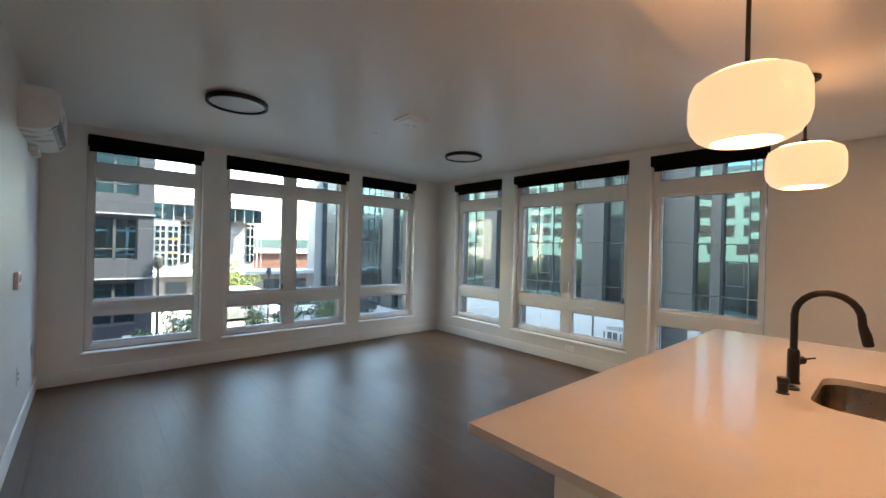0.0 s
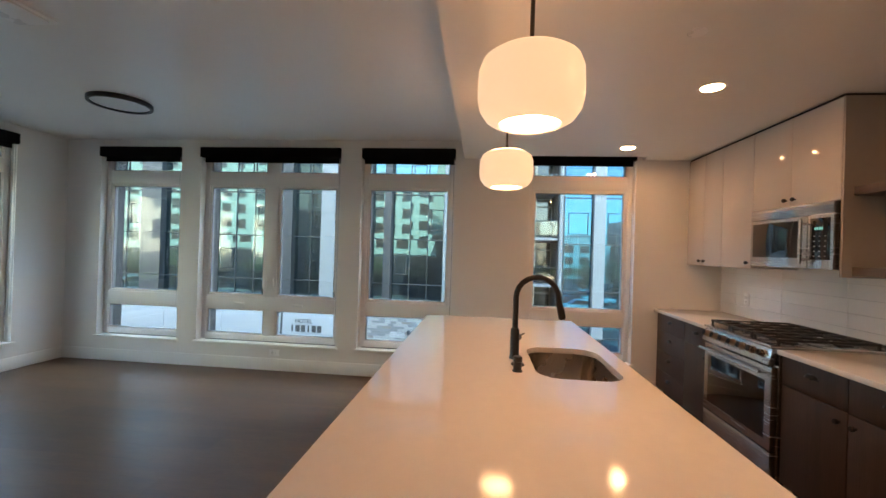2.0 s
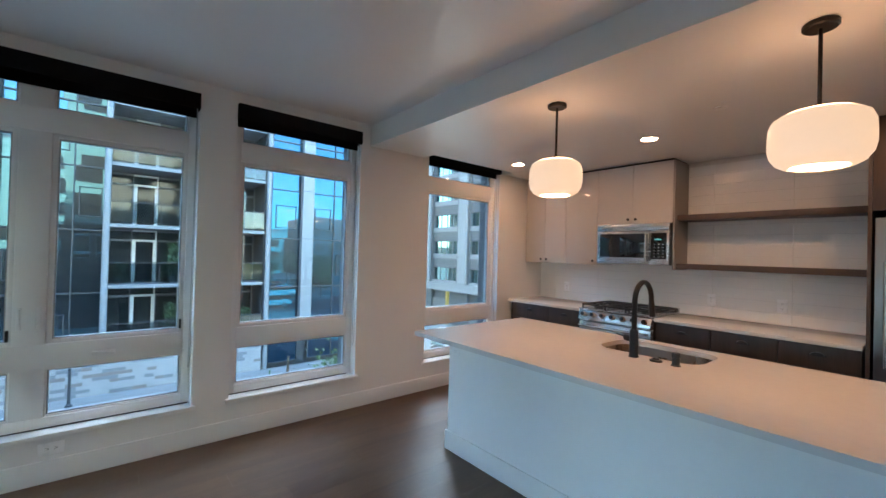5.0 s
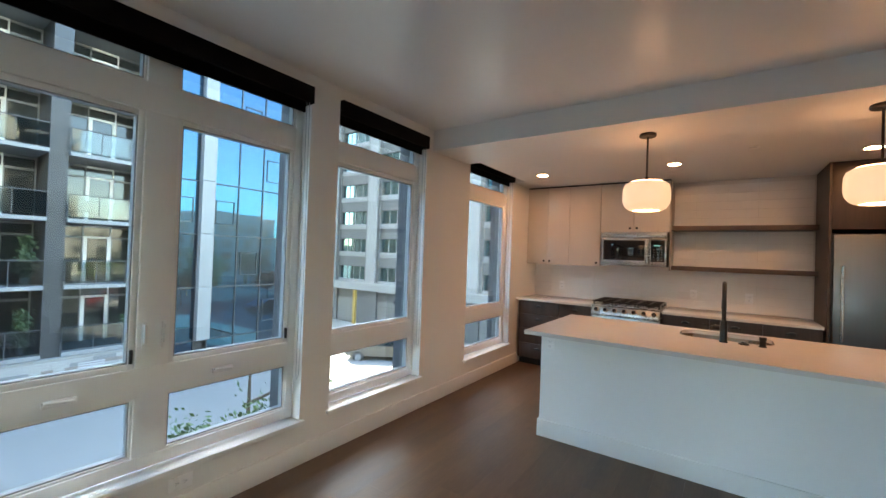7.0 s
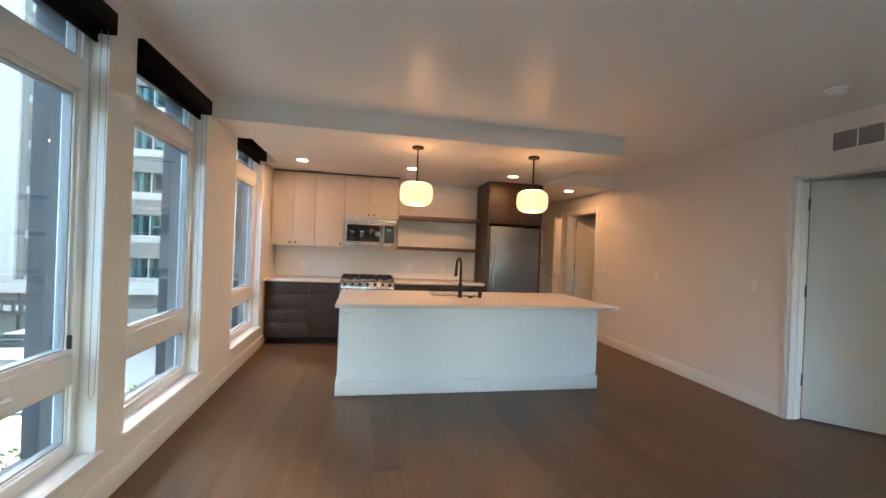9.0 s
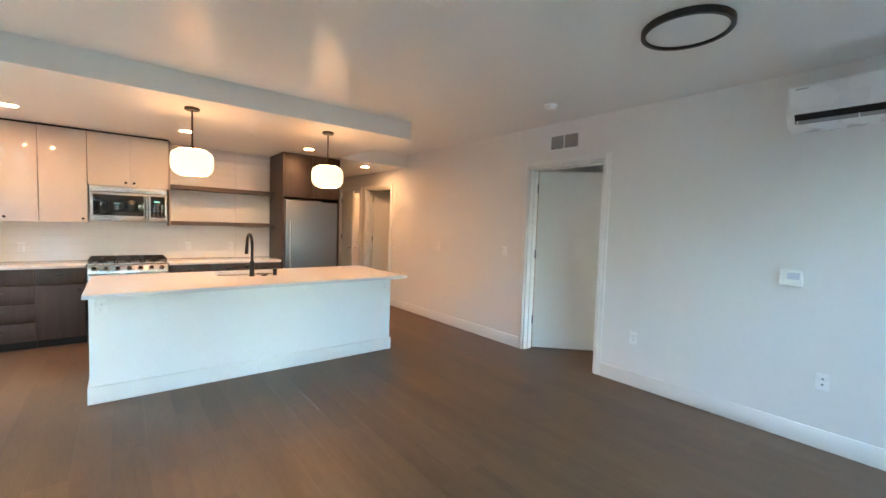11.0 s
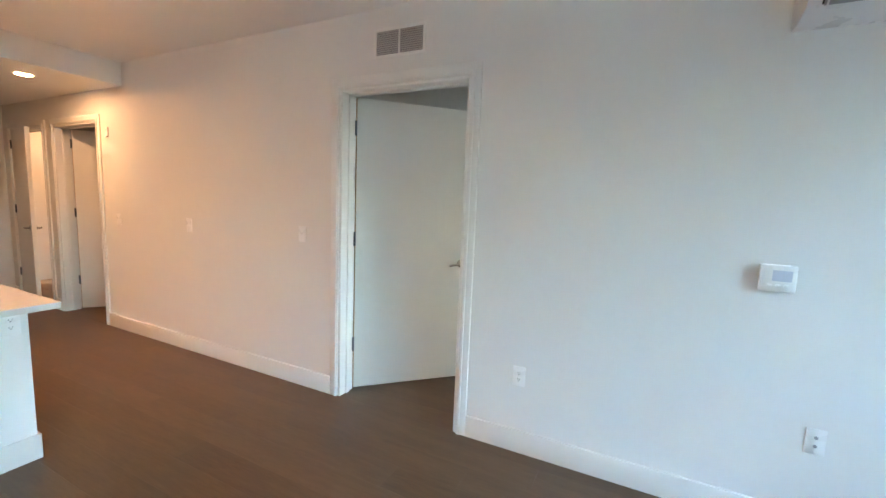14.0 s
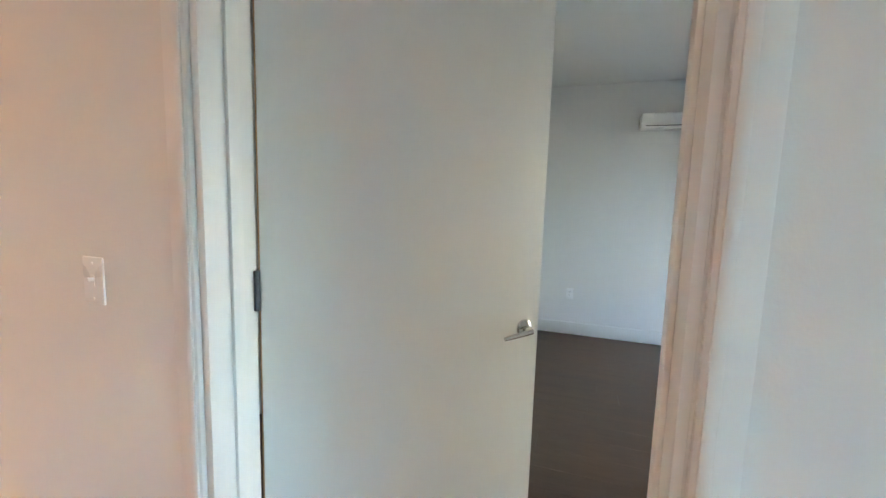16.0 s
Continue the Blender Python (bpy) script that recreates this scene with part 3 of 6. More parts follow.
def island():
    base = thing("kitchen_island", "white painted kitchen island body with a tall plinth", "kitchen island")
    x0, x1, y0, y1 = IX0 + 0.02, IX1 - 0.02, -5.82, -5.0
    t = 0.02
    boxes("body", ISLAND_PAINT, base, (x0, x1, y1 - t, y1, 0, 0.883), (x0, x0 + t, y0, y1 - t, 0, 0.883), (x1 - t, x1, y0, y1 - t, 0, 0.883))
    boxes("plinth", TRIM, base, (x0 - 0.014, x1 + 0.014, y1 + 0.0005, y1 + 0.015, 0, BB), (x0 - 0.014, x0 - 0.0005, y0, y1, 0, BB), (x1 + 0.0005, x1 + 0.014, y0, y1, 0, BB), bevel=0.003)
    n = 5
    for k in range(n):
        a = x0 + t + (x1 - x0 - 2 * t) * k / n
        b = x0 + t + (x1 - x0 - 2 * t) * (k + 1) / n
        d = boxes("cabinet_door", DARK_WOOD, base, (a + 0.002, b - 0.002, y0 - 0.02, y0, 0.10, 0.875), bevel=0.0015)
    boxes("toe_kick", DARK_SLOT, base, (x0 + t, x1 - t, y0 + 0.05, y0 + 0.06, 0, 0.10))
    return base


island()
bm = bmesh.new()
worktop_with_hole(bm, IX0, IX1, IY0, IY1, 0.884, 0.914, SINK, 0.11)
tagged(part("island_worktop", bm, QUARTZ, None, smooth=False), "polished white quartz worktop on the island", "worktop")


def sink():
    base = thing("kitchen_sink", "stainless steel undermount sink bowl in the island", "sink")
    x0, x1, y0, y1 = SINK
    bm = bmesh.new()
    rings = []
    for inset, z, r in ((-0.012, 0.8835, 0.12), (0.002, 0.8835, 0.108), (0.006, 0.72, 0.10), (0.03, 0.685, 0.09), (0.16, 0.68, 0.03)):
        rings.append([bm.verts.new((x, y, z)) for x, y in rounded(x0 + inset, x1 - inset, y0 + inset, y1 - inset, r)])
    for a, b in zip(rings, rings[1:]):
        for k in range(len(a)):
            bm.faces.new((a[k], a[(k + 1) % len(a)], b[(k + 1) % len(a)], b[k]))
    bm.faces.new(rings[-1])
    part("bowl", bm, SINK_STEEL, base)
    bm = bmesh.new()
    lathe(bm, [(0, 0.684), (0.03, 0.684), (0.042, 0.688), (0.045, 0.681)], (x0 + x1) / 2, (y0 + y1) / 2, 20)
    part("drain", bm, CHROME, base)


sink()


def faucet():
    base = thing("kitchen_faucet", "matte black gooseneck pull-down faucet on the island", "faucet", at=(-2.376, -5.308, 0.914))
    bm = bmesh.new()
    lathe(bm, [(0, 0), (0.027, 0), (0.027, 0.006), (0.0235, 0.012), (0.0235, 0.13), (0.0225, 0.15), (0.017, 0.158), (0, 0.158)], seg=24)
    part("base", bm, BLACK_METAL, base)
    bm = bmesh.new()
    R, h = 0.108, 0.315
    pts = [(0, 0, 0.15), (0, 0, 0.22), (0, 0, h)] + [(0, -R + R * math.cos(radians(a)), h + R * math.sin(radians(a))) for a in range(15, 181, 15)]
    tube(bm, pts + [(0, -2 * R, h - 0.02)], 0.0145, 14)
    part("spout", bm, BLACK_METAL, base)
    bm = bmesh.new()
    lathe(bm, [(0, -0.092), (0.014, -0.094), (0.0185, -0.086), (0.017, -0.02), (0.0148, 0.0), (0, 0.0)], seg=18, m=Matrix.Translation((0, -2 * R, h - 0.012)) @ pose(0, 0, 0, -13, 0, 0))
    box(bm, -0.004, 0.004, 0.0165, 0.0195, -0.07, -0.035, bevel=0.0015, m=Matrix.Translation((0, -2 * R, h - 0.012)) @ pose(0, 0, 0, -13, 0, 0) @ pose(0, 0, 0, 0, 0, 180))
    part("spray_head", bm, BLACK_METAL, base)
    bm = bmesh.new()
    d = Vector((0.93, -0.36, 0)).normalized()
    rod(bm, d * 0.02 + Vector((0, 0, 0.10)), d * 0.062 + Vector((0, 0, 0.10)), 0.0195, 18)
    tube(bm, [d * 0.055 + Vector((0, 0, 0.10)), d * 0.075 + Vector((0.0, 0, 0.103)), d * 0.14 + Vector((0, -0.01, 0.105))], [0.0055, 0.0045, 0.0042], 10)
    part("lever", bm, BLACK_METAL, base)


faucet()
sp = thing("soap_dispenser", "short matte black cylinder pump beside the sink", "soap dispenser", at=(-2.60, -5.305, 0.914))
bm = bmesh.new()
lathe(bm, [(0, 0), (0.024, 0), (0.024, 0.004), (0.019, 0.008), (0.019, 0.045), (0.0215, 0.047), (0.0215, 0.066), (0.019, 0.069), (0, 0.069)], seg=24)
part("pump", bm, BLACK_METAL, sp)
asw = thing("air_switch", "flat matte black disposal button beside the faucet", "air switch", at=(-2.495, -5.315, 0.914))
bm = bmesh.new()
lathe(bm, [(0, 0), (0.033, 0), (0.033, 0.005), (0.028, 0.011), (0.018, 0.012), (0.016, 0.018), (0, 0.019)], seg=24)
part("button", bm, BLACK_METAL, asw)

# range and cabinets: fronts
CF, RF = -6.99, -6.955           # cabinet door face, range face
bm = bmesh.new()
box(bm, -1.012, -0.002, KY + 0.012, CF + 0.03, 0.884, 0.914, bevel=0.002)
tagged(part("worktop", bm, QUARTZ, None), "polished white quartz worktop beside the range", "worktop")
bm = bmesh.new()
box(bm, -3.166, -1.802, KY + 0.012, CF + 0.03, 0.884, 0.914, bevel=0.002)
tagged(part("worktop", bm, QUARTZ, None), "polished white quartz worktop between range and refrigerator", "worktop")


def cup_pull(parent, x, y, z):
    """A half-round cup pull, open below, facing +y."""
    bm = bmesh.new()
    w, n = 0.04, 8
    rows = []
    for i in range(n + 1):
        a = math.pi * i / n
        ex, ez = -w * math.cos(a), 0.024 * math.sin(a)
        rows.append([bm.verts.new((x + ex, y, z + ez)), bm.verts.new((x + ex * 0.9, y + 0.016, z + ez * 0.95)), bm.verts.new((x + ex * 0.55, y + 0.026, z + ez * 0.5 - 0.004))])
    for a, b in zip(rows, rows[1:]):
        for k in range(2):
            bm.faces.new((a[k], b[k], b[k + 1], a[k + 1]))
    box(bm, x - w - 0.008, x + w + 0.008, y, y + 0.003, z - 0.005, z + 0.004)
    part("cup_pull", bm, BLACK_METAL, parent, "matte black cup pull")


def knob(parent, x, y, z, r=0.0145):
    bm = bmesh.new()
    lathe(bm, [(0, 0), (0.006, 0), (0.006, 0.012), (r, 0.016), (r, 0.026), (r * 0.8, 0.029), (0, 0.03)], seg=16, m=Matrix.Translation((x, y, z)) @ pose(0, 0, 0, -90, 0, 0))
    part("knob", bm, BLACK_METAL, parent, "matte black round knob")


def base_cabinet(x0, x1, rows, label):
    """rows: (bottom, top, 'drawer' or 'door', side of the knob)."""
    base = thing("base_cabinet", label, "cabinet", "kitchen base cabinets")
    boxes("body", DARK_WOOD, base, (x0, x1, KY + 0.012, CF - 0.02, 0.095, 0.883))
    boxes("toe_kick", DARK_SLOT, base, (x0, x1, CF - 0.09, CF - 0.08, 0.0, 0.095))
    for z0, z1, kind, side in rows:
        d = boxes(kind if kind == "drawer" else "cabinet_door", DARK_WOOD, base, (x0 + 0.002, x1 - 0.002, CF - 0.019, CF, z0 + 0.002, z1 - 0.002), bevel=0.0015)
        if kind == "drawer":
            cup_pull(d, (x0 + x1) / 2, CF, z1 - 0.075)
        else:
            knob(d, x1 - 0.045 if side > 0 else x0 + 0.045, CF, z1 - 0.06)


base_cabinet(-0.60, -0.03, [(0.10, 0.30, "drawer", 0), (0.30, 0.50, "drawer", 0), (0.50, 0.70, "drawer", 0), (0.70, 0.88, "drawer", 0)], "dark stained wood base cabinet with four drawers")
base_cabinet(-1.01, -0.602, [(0.10, 0.70, "door", -1), (0.70, 0.88, "drawer", 0)], "dark stained wood base cabinet with one drawer and door")
for k in range(3):
    a = -1.804 - 0.4533 * k
    base_cabinet(a - 0.4513, a, [(0.10, 0.70, "door", 1 if k == 1 else -1), (0.70, 0.88, "drawer", 0)], "dark stained wood base cabinet with one drawer and door")


def gas_range():
    base = thing("gas_range", "stainless steel gas range with black grates and bronze knobs", "range", at=(-1.407, 0, 0))
    w, y0, y1 = 0.379, KY + 0.02, RF
    boxes("body", STEEL, base, (-w, w, y0, y1 - 0.03, 0.09, 0.915), bevel=0.003)
    boxes("kick_panel", BLACK_METAL, base, (-w + 0.01, w - 0.01, y1 - 0.08, y1 - 0.06, 0.0, 0.09))
    boxes("cooktop", STEEL, base, (-w - 0.001, w + 0.001, y0, y1 + 0.02, 0.9155, 0.93), (-w, w, y0, y0 + 0.03, 0.93, 0.965), bevel=0.004)
    bm = bmesh.new()
    tip = Matrix.Translation((0, y1, 0.857)) @ pose(0, 0, 0, 17, 0, 0) @ Matrix.Translation((0, -y1, -0.857))
    box(bm, -w, w, y1 - 0.02, y1 + 0.022, 0.80, 0.912, bevel=0.006, m=tip)
    panel = part("control_panel", bm, STEEL, base)
    for k in range(7):
        x = -w + 0.06 + (2 * w - 0.12) * k / 6
        bm = bmesh.new()
        m = tip @ Matrix.Translation((x, y1 + 0.022, 0.86)) @ pose(0, 0, 0, -90, 0, 0)
        lathe(bm, [(0, 0), (0.027, 0), (0.027, 0.006), (0.022, 0.008), (0.0215, 0.032), (0.021, 0.0345), (0, 0.0345)], seg=18, m=m)
        kn = part("knob", bm, KNOB_COPPER, panel, "bronze control knob with a black face")
        bm = bmesh.new()
        lathe(bm, [(0, 0.0347), (0.0205, 0.0347), (0.018, 0.038), (0, 0.0385)], seg=18, m=m)
        box(bm, -0.003, 0.003, -0.016, 0.016, 0.0386, 0.044, m=m)
        part("knob_face", bm, BLACK_METAL, kn)
    door = boxes("oven_door", STEEL, base, (-w + 0.004, w - 0.004, y1 - 0.029, y1 + 0.012, 0.27, 0.79), bevel=0.004)
    boxes("window", BLACK_GLASS, door, (-w + 0.06, w - 0.06, y1 + 0.0122, y1 + 0.0145, 0.33, 0.70), bevel=0.001)
    bm = bmesh.new()
    rod(bm, (-w + 0.03, y1 + 0.062, 0.752), (w - 0.03, y1 + 0.062, 0.752), 0.0125, 14)
    for x in (-w + 0.06, w - 0.06):
        rod(bm, (x, y1 + 0.010, 0.752), (x, y1 + 0.062, 0.752), 0.009, 10)
    part("handle", bm, STEEL, door)
    drawer = boxes("bottom_drawer", STEEL, base, (-w + 0.004, w - 0.004, y1 - 0.029, y1 + 0.012, 0.095, 0.262), bevel=0.004)
    for c in (-0.252, 0.0, 0.252):
        bm = bmesh.new()
        for x in (c - 0.115, c + 0.115):
            box(bm, x - 0.006, x + 0.006, y0 + 0.05, y1 - 0.03, 0.958, 0.972, bevel=0.002)
        for j in range(5):
            yy = y0 + 0.056 + (y1 - y0 - 0.092) * j / 4
            box(bm, c - 0.115, c + 0.115, yy - 0.006, yy + 0.006, 0.9575, 0.9715, bevel=0.002)
        box(bm, c - 0.005, c + 0.005, y0 + 0.05, y1 - 0.03, 0.957, 0.971, bevel=0.002)
        for x in (c - 0.11, c + 0.11):
            for yy in (y0 + 0.056, y1 - 0.036):
                box(bm, x - 0.006, x + 0.006, yy - 0.006, yy + 0.006, 0.9302, 0.958)
        part("grate", bm, CAST_IRON, base, "black cast iron grate")
        for yy in ((y0 + 0.17, y1 - 0.17) if c else ((y0 + y1) / 2,)):
            bm = bmesh.new()
            lathe(bm, [(0, 0.9302), (0.05, 0.9302), (0.05, 0.938), (0.036, 0.94), (0.036, 0.948), (0.03, 0.951), (0, 0.951)], c, yy, 20)
            part("burner", bm, CAST_IRON, base)


gas_range()
UF = -7.28
UB, UT = 1.392, 2.470


def upper_cabinet(x0, x1, z0, knobs, label):
    base = thing("upper_cabinet", label, "cabinet", "kitchen upper cabinets")
    n = len(knobs)
    boxes("body", GLOSS_GREY, base, (x0, x1, KY + 0.012, UF - 0.021, z0, UT))
    for k, side in enumerate(knobs):
        a, b = x0 + (x1 - x0) * k / n, x0 + (x1 - x0) * (k + 1) / n
        d = boxes("cabinet_door", GLOSS_GREY, base, (a + 0.0015, b - 0.0015, UF - 0.02, UF, z0 + 0.001, UT - 0.001), bevel=0.0015)
        knob(d, a + 0.04 if side < 0 else b - 0.04, UF, z0 + 0.045)


upper_cabinet(-0.61, -0.004, UB, (1, -1), "glossy greige wall cabinet with two doors")
upper_cabinet(-1.025, -0.612, UB, (-1,), "glossy greige wall cabinet with one door")
upper_cabinet(-1.825, -1.027, 1.846, (1, -1), "glossy greige wall cabinet over the microwave")
fp = boxes("end_panel", SHADED_GREIGE, None, (-1.843, -1.827, KY + 0.012, UF, UB - 0.02, UT))
tagged(fp, "matte greige end panel of the wall cabinets, its shade put into the colour", "cabinet panel")
# near-black strip: the shadow of the gap under the soffit, put in as colour
sc = boxes("shadow_strip", DARK_SLOT, None, (-1.825, -0.004, KY + 0.012, UF - 0.012, UT + 0.001, SOFFIT_Z - 0.001))
tagged(sc, "dark strip standing in for the shadow in the gap above the wall cabinets", "filler strip")


DIGITS = glow("clock_glow", (0.3, 0.9, 0.8), 0.035, (0.05, 0.08, 0.08))


def microwave():
    base = thing("microwave", "stainless steel over-the-range microwave with black glass", "microwave", at=(-1.425, 0, 0))
    w, y1, z0, z1 = 0.381, -7.26, 1.415, 1.842
    boxes("body", STEEL, base, (-w, w, KY + 0.013, y1 - 0.03, z0, z1), bevel=0.004)
    boxes("vent_strip", STEEL, base, (-w, w, y1 - 0.029, y1 + 0.002, z1 - 0.075, z1), bevel=0.004)
    door = boxes("door", STEEL, base, (-w + 0.20, w, y1 - 0.029, y1, z0, z1 - 0.078), bevel=0.004)
    boxes("window", BLACK_GLASS, door, (-w + 0.245, w - 0.03, y1 + 0.0002, y1 + 0.003, z0 + 0.07, z1 - 0.105), bevel=0.001)
    bm = bmesh.new()
    rod(bm, (-w + 0.215, y1 + 0.036, z0 + 0.03), (-w + 0.215, y1 + 0.036, z1 - 0.10), 0.011, 12)
    for z in (z0 + 0.06, z1 - 0.13):
        rod(bm, (-w + 0.215, y1, z), (-w + 0.215, y1 + 0.036, z), 0.008, 8)
    part("handle", bm, STEEL, door)
    p = boxes("control_panel", STEEL, base, (-w, -w + 0.198, y1 - 0.029, y1, z0, z1 - 0.078), bevel=0.004)
    boxes("clock_digits", DIGITS, p, *[(-w + 0.075 + 0.018 * k, -w + 0.086 + 0.018 * k, y1 + 0.0034, y1 + 0.0042, z0 + 0.252, z0 + 0.268) for k in range(4)])
    boxes("keypad", BLACK_GLASS, p, (-w + 0.025, -w + 0.175, y1 + 0.0002, y1 + 0.003, z0 + 0.06, z1 - 0.10), bevel=0.001)
    bm = bmesh.new()
    for r in range(5):
        for c in range(3):
            box(bm, -w + 0.05 + 0.042 * c, -w + 0.063 + 0.042 * c, y1 + 0.0032, y1 + 0.004, z0 + 0.08 + 0.032 * r, z0 + 0.086 + 0.032 * r)
    tagged(part("key_marks", bm, GREY_PLASTIC, p, smooth=False), kind="stuff")


microwave()


def tall_cabinet():
    base = thing("refrigerator_surround", "dark stained wood tall surround above and beside the refrigerator", "cabinet")
    x0, x1, y1 = -4.055, -3.18, -6.97
    boxes("side_panel", DARK_WOOD, base, (x1 - 0.02, x1, KY + 0.012, y1, 0.0, 2.488))
    boxes("side_panel", DARK_WOOD, base, (x0, x0 + 0.02, KY + 0.012, y1, 0.0, 2.488))
    boxes("body", DARK_WOOD, base, (x0 + 0.02, x1 - 0.02, KY + 0.012, y1 - 0.022, 1.85, 2.488))
    for a, b, s in ((x0 + 0.02, (x0 + x1) / 2, 1), ((x0 + x1) / 2, x1 - 0.02, -1)):
        d = boxes("cabinet_door", DARK_WOOD, base, (a + 0.002, b - 0.002, y1 - 0.021, y1, 1.845, 2.486), bevel=0.0015)
        knob(d, b - 0.06 if s > 0 else a + 0.06, y1, 1.885)


tall_cabinet()


def refrigerator():
    base = thing("refrigerator", "stainless steel refrigerator with a long bar handle", "refrigerator")
    x0, x1, y0, y1 = -4.022, -3.213, KY + 0.03, -6.955
    boxes("body", GREY_PLASTIC, base, (x0, x1, y0, y1 - 0.06, 0.06, 1.80), bevel=0.005)
    up = boxes("door", FRIDGE_STEEL, base, (x0 + 0.003, x1 - 0.003, y1 - 0.058, y1, 0.68, 1.795), bevel=0.006)
    lo = boxes("freezer_drawer", FRIDGE_STEEL, base, (x0 + 0.003, x1 - 0.003, y1 - 0.058, y1, 0.10, 0.672), bevel=0.006)
    boxes("kick_grille", BLACK_METAL, base, (x0 + 0.01, x1 - 0.01, y1 - 0.09, y1 - 0.07, 0.0, 0.09))
    bm = bmesh.new()
    rod(bm, (x1 - 0.06, y1 + 0.05, 0.80), (x1 - 0.06, y1 + 0.05, 1.50), 0.013, 14)
    for z in (0.85, 1.45):
        rod(bm, (x1 - 0.06, y1, z), (x1 - 0.06, y1 + 0.05, z), 0.009, 8)
    part("handle", bm, STEEL, up)
    bm = bmesh.new()
    rod(bm, (x0 + 0.06, y1 + 0.05, 0.60), (x1 - 0.06, y1 + 0.05, 0.60), 0.013, 14)
    for x in (x0 + 0.12, x1 - 0.12):
        rod(bm, (x, y1, 0.60), (x, y1 + 0.05, 0.60), 0.009, 8)
    part("handle", bm, STEEL, lo)


refrigerator()
for z in (1.868, 1.385):
    s = boxes("wall_shelf", SHELF_WOOD, None, (-3.168, -1.845, KY + 0.012, -7.335, z, z + 0.052), bevel=0.002)
    tagged(s, "grey-brown floating wood shelf on the tiled wall, empty", "shelf", "floating shelves")

# ---- lamps ----
def pendant(x, y):
    base = thing("pendant_lamp", "lit opal glass drum pendant on a black stem over the island", "pendant lamp", "island pendants", at=(x, y, 0))
    bm = bmesh.new()
    lathe(bm, [(0, SOFFIT_Z), (0.058, SOFFIT_Z), (0.062, SOFFIT_Z - 0.004), (0.062, SOFFIT_Z - 0.02), (0.056, SOFFIT_Z - 0.025), (0, SOFFIT_Z - 0.025)], seg=32)
    part("canopy", bm, BLACK_METAL, base)
    bm = bmesh.new()
    rod(bm, (0, 0, SOFFIT_Z - 0.025), (0, 0, 2.109), 0.0075, 12)
    lathe(bm, [(0, 2.144), (0.016, 2.144), (0.02, 2.114), (0.03, 2.107), (0, 2.104)], seg=16)
    part("stem", bm, BLACK_METAL, base)
    bm = bmesh.new()
    R, t, b = 0.172, 2.106, 1.878
    prof = [(0.02, t), (0.10, t - 0.001), (0.135, t - 0.006), (0.158, t - 0.022), (R - 0.002, t - 0.055), (R, t - 0.10), (R, b + 0.085), (R - 0.008, b + 0.05), (R - 0.028, b + 0.02), (R - 0.055, b + 0.004), (R - 0.07, b)]
    prof += [(R - 0.075, b + 0.004), (R - 0.058, b + 0.012), (R - 0.034, b + 0.028), (R - 0.015, b + 0.055), (R - 0.008, b + 0.09), (R - 0.008, t - 0.10), (R - 0.012, t - 0.06), (0.152, t - 0.03), (0.13, t - 0.014), (0.02, t - 0.009)]
    lathe(bm, prof, seg=48)
    part("shade", bm, PENDANT, base, "lit opal glass drum shade")
    bm = bmesh.new()
    lathe(bm, [(0, 1.8935), (0.102, 1.893), (0.104, 1.896), (0.102, 1.899), (0, 1.8995)], seg=40)
    part("lit_diffuser", bm, BULB, base, "glowing opal diffuser disc")
    # added emissive disc, hidden from below, that throws warm light on the soffit
    bm = bmesh.new()
    lathe(bm, [(0.032, t + 0.001), (0.118, t + 0.0005), (0.118, t + 0.003), (0.032, t + 0.0045)], seg=40)
    part("upglow_disc", bm, UPGLOW, base, "added unseen glowing disc on the shade that lights the soffit")


BULB = glow("diffuser_lit", (1.0, 0.50, 0.25), 2.1)
# emission of the added disc above the shade, not a part of the lamp
UPGLOW = glow("added_upglow", (1.0, 0.50, 0.25), 0.5)
pendant(-1.851, -5.265)
pendant(-3.146, -5.268)


def downlight(x, y, z):
    base = thing("downlight", "lit round recessed ceiling downlight with a white trim", "ceiling light", "recessed downlights", at=(x, y, z))
    bm = bmesh.new()
    lathe(bm, [(0.058, 0.0), (0.072, -0.001), (0.076, -0.004), (0.072, -0.007), (0.062, -0.006), (0.058, -0.0005)], seg=32)
    part("trim_ring", bm, PLASTIC, base)
    bm = bmesh.new()
    lathe(bm, [(0, -0.002), (0.058, -0.002), (0.058, -0.0045), (0, -0.005)], seg=32)
    part("lens", bm, CAN_GLOW, base)


for x, y in ((-0.52, -6.47), (-1.93, -6.47), (-3.37, -6.48)):
    downlight(x, y, SOFFIT_Z)
downlight(-4.66, -7.28, SOFFIT_Z - 0.015)
downlight(-6.15, -9.95, 2.5)


def ring_light(x, y):
    base = thing("ceiling_light", "unlit flush ceiling light with a black rim", "ceiling light", "black rim ceiling lights", at=(x, y, CEIL_Z))
    bm = bmesh.new()
    lathe(bm, [(0.19, 0.0), (0.234, 0.0), (0.238, -0.004), (0.238, -0.034), (0.234, -0.04), (0.216, -0.04), (0.212, -0.036), (0.212, -0.012), (0.19, -0.012)], seg=64)
    part("rim", bm, BLACK_METAL, base)
    bm = bmesh.new()
    lathe(bm, [(0, -0.012), (0.211, -0.012), (0.211, -0.026), (0.19, -0.03), (0.10, -0.032), (0, -0.033)], seg=64)
    part("diffuser", bm, DIFFUSER, base, "white opal diffuser")


ring_light(-1.23, -1.90)
ring_light(-3.90, -1.915)

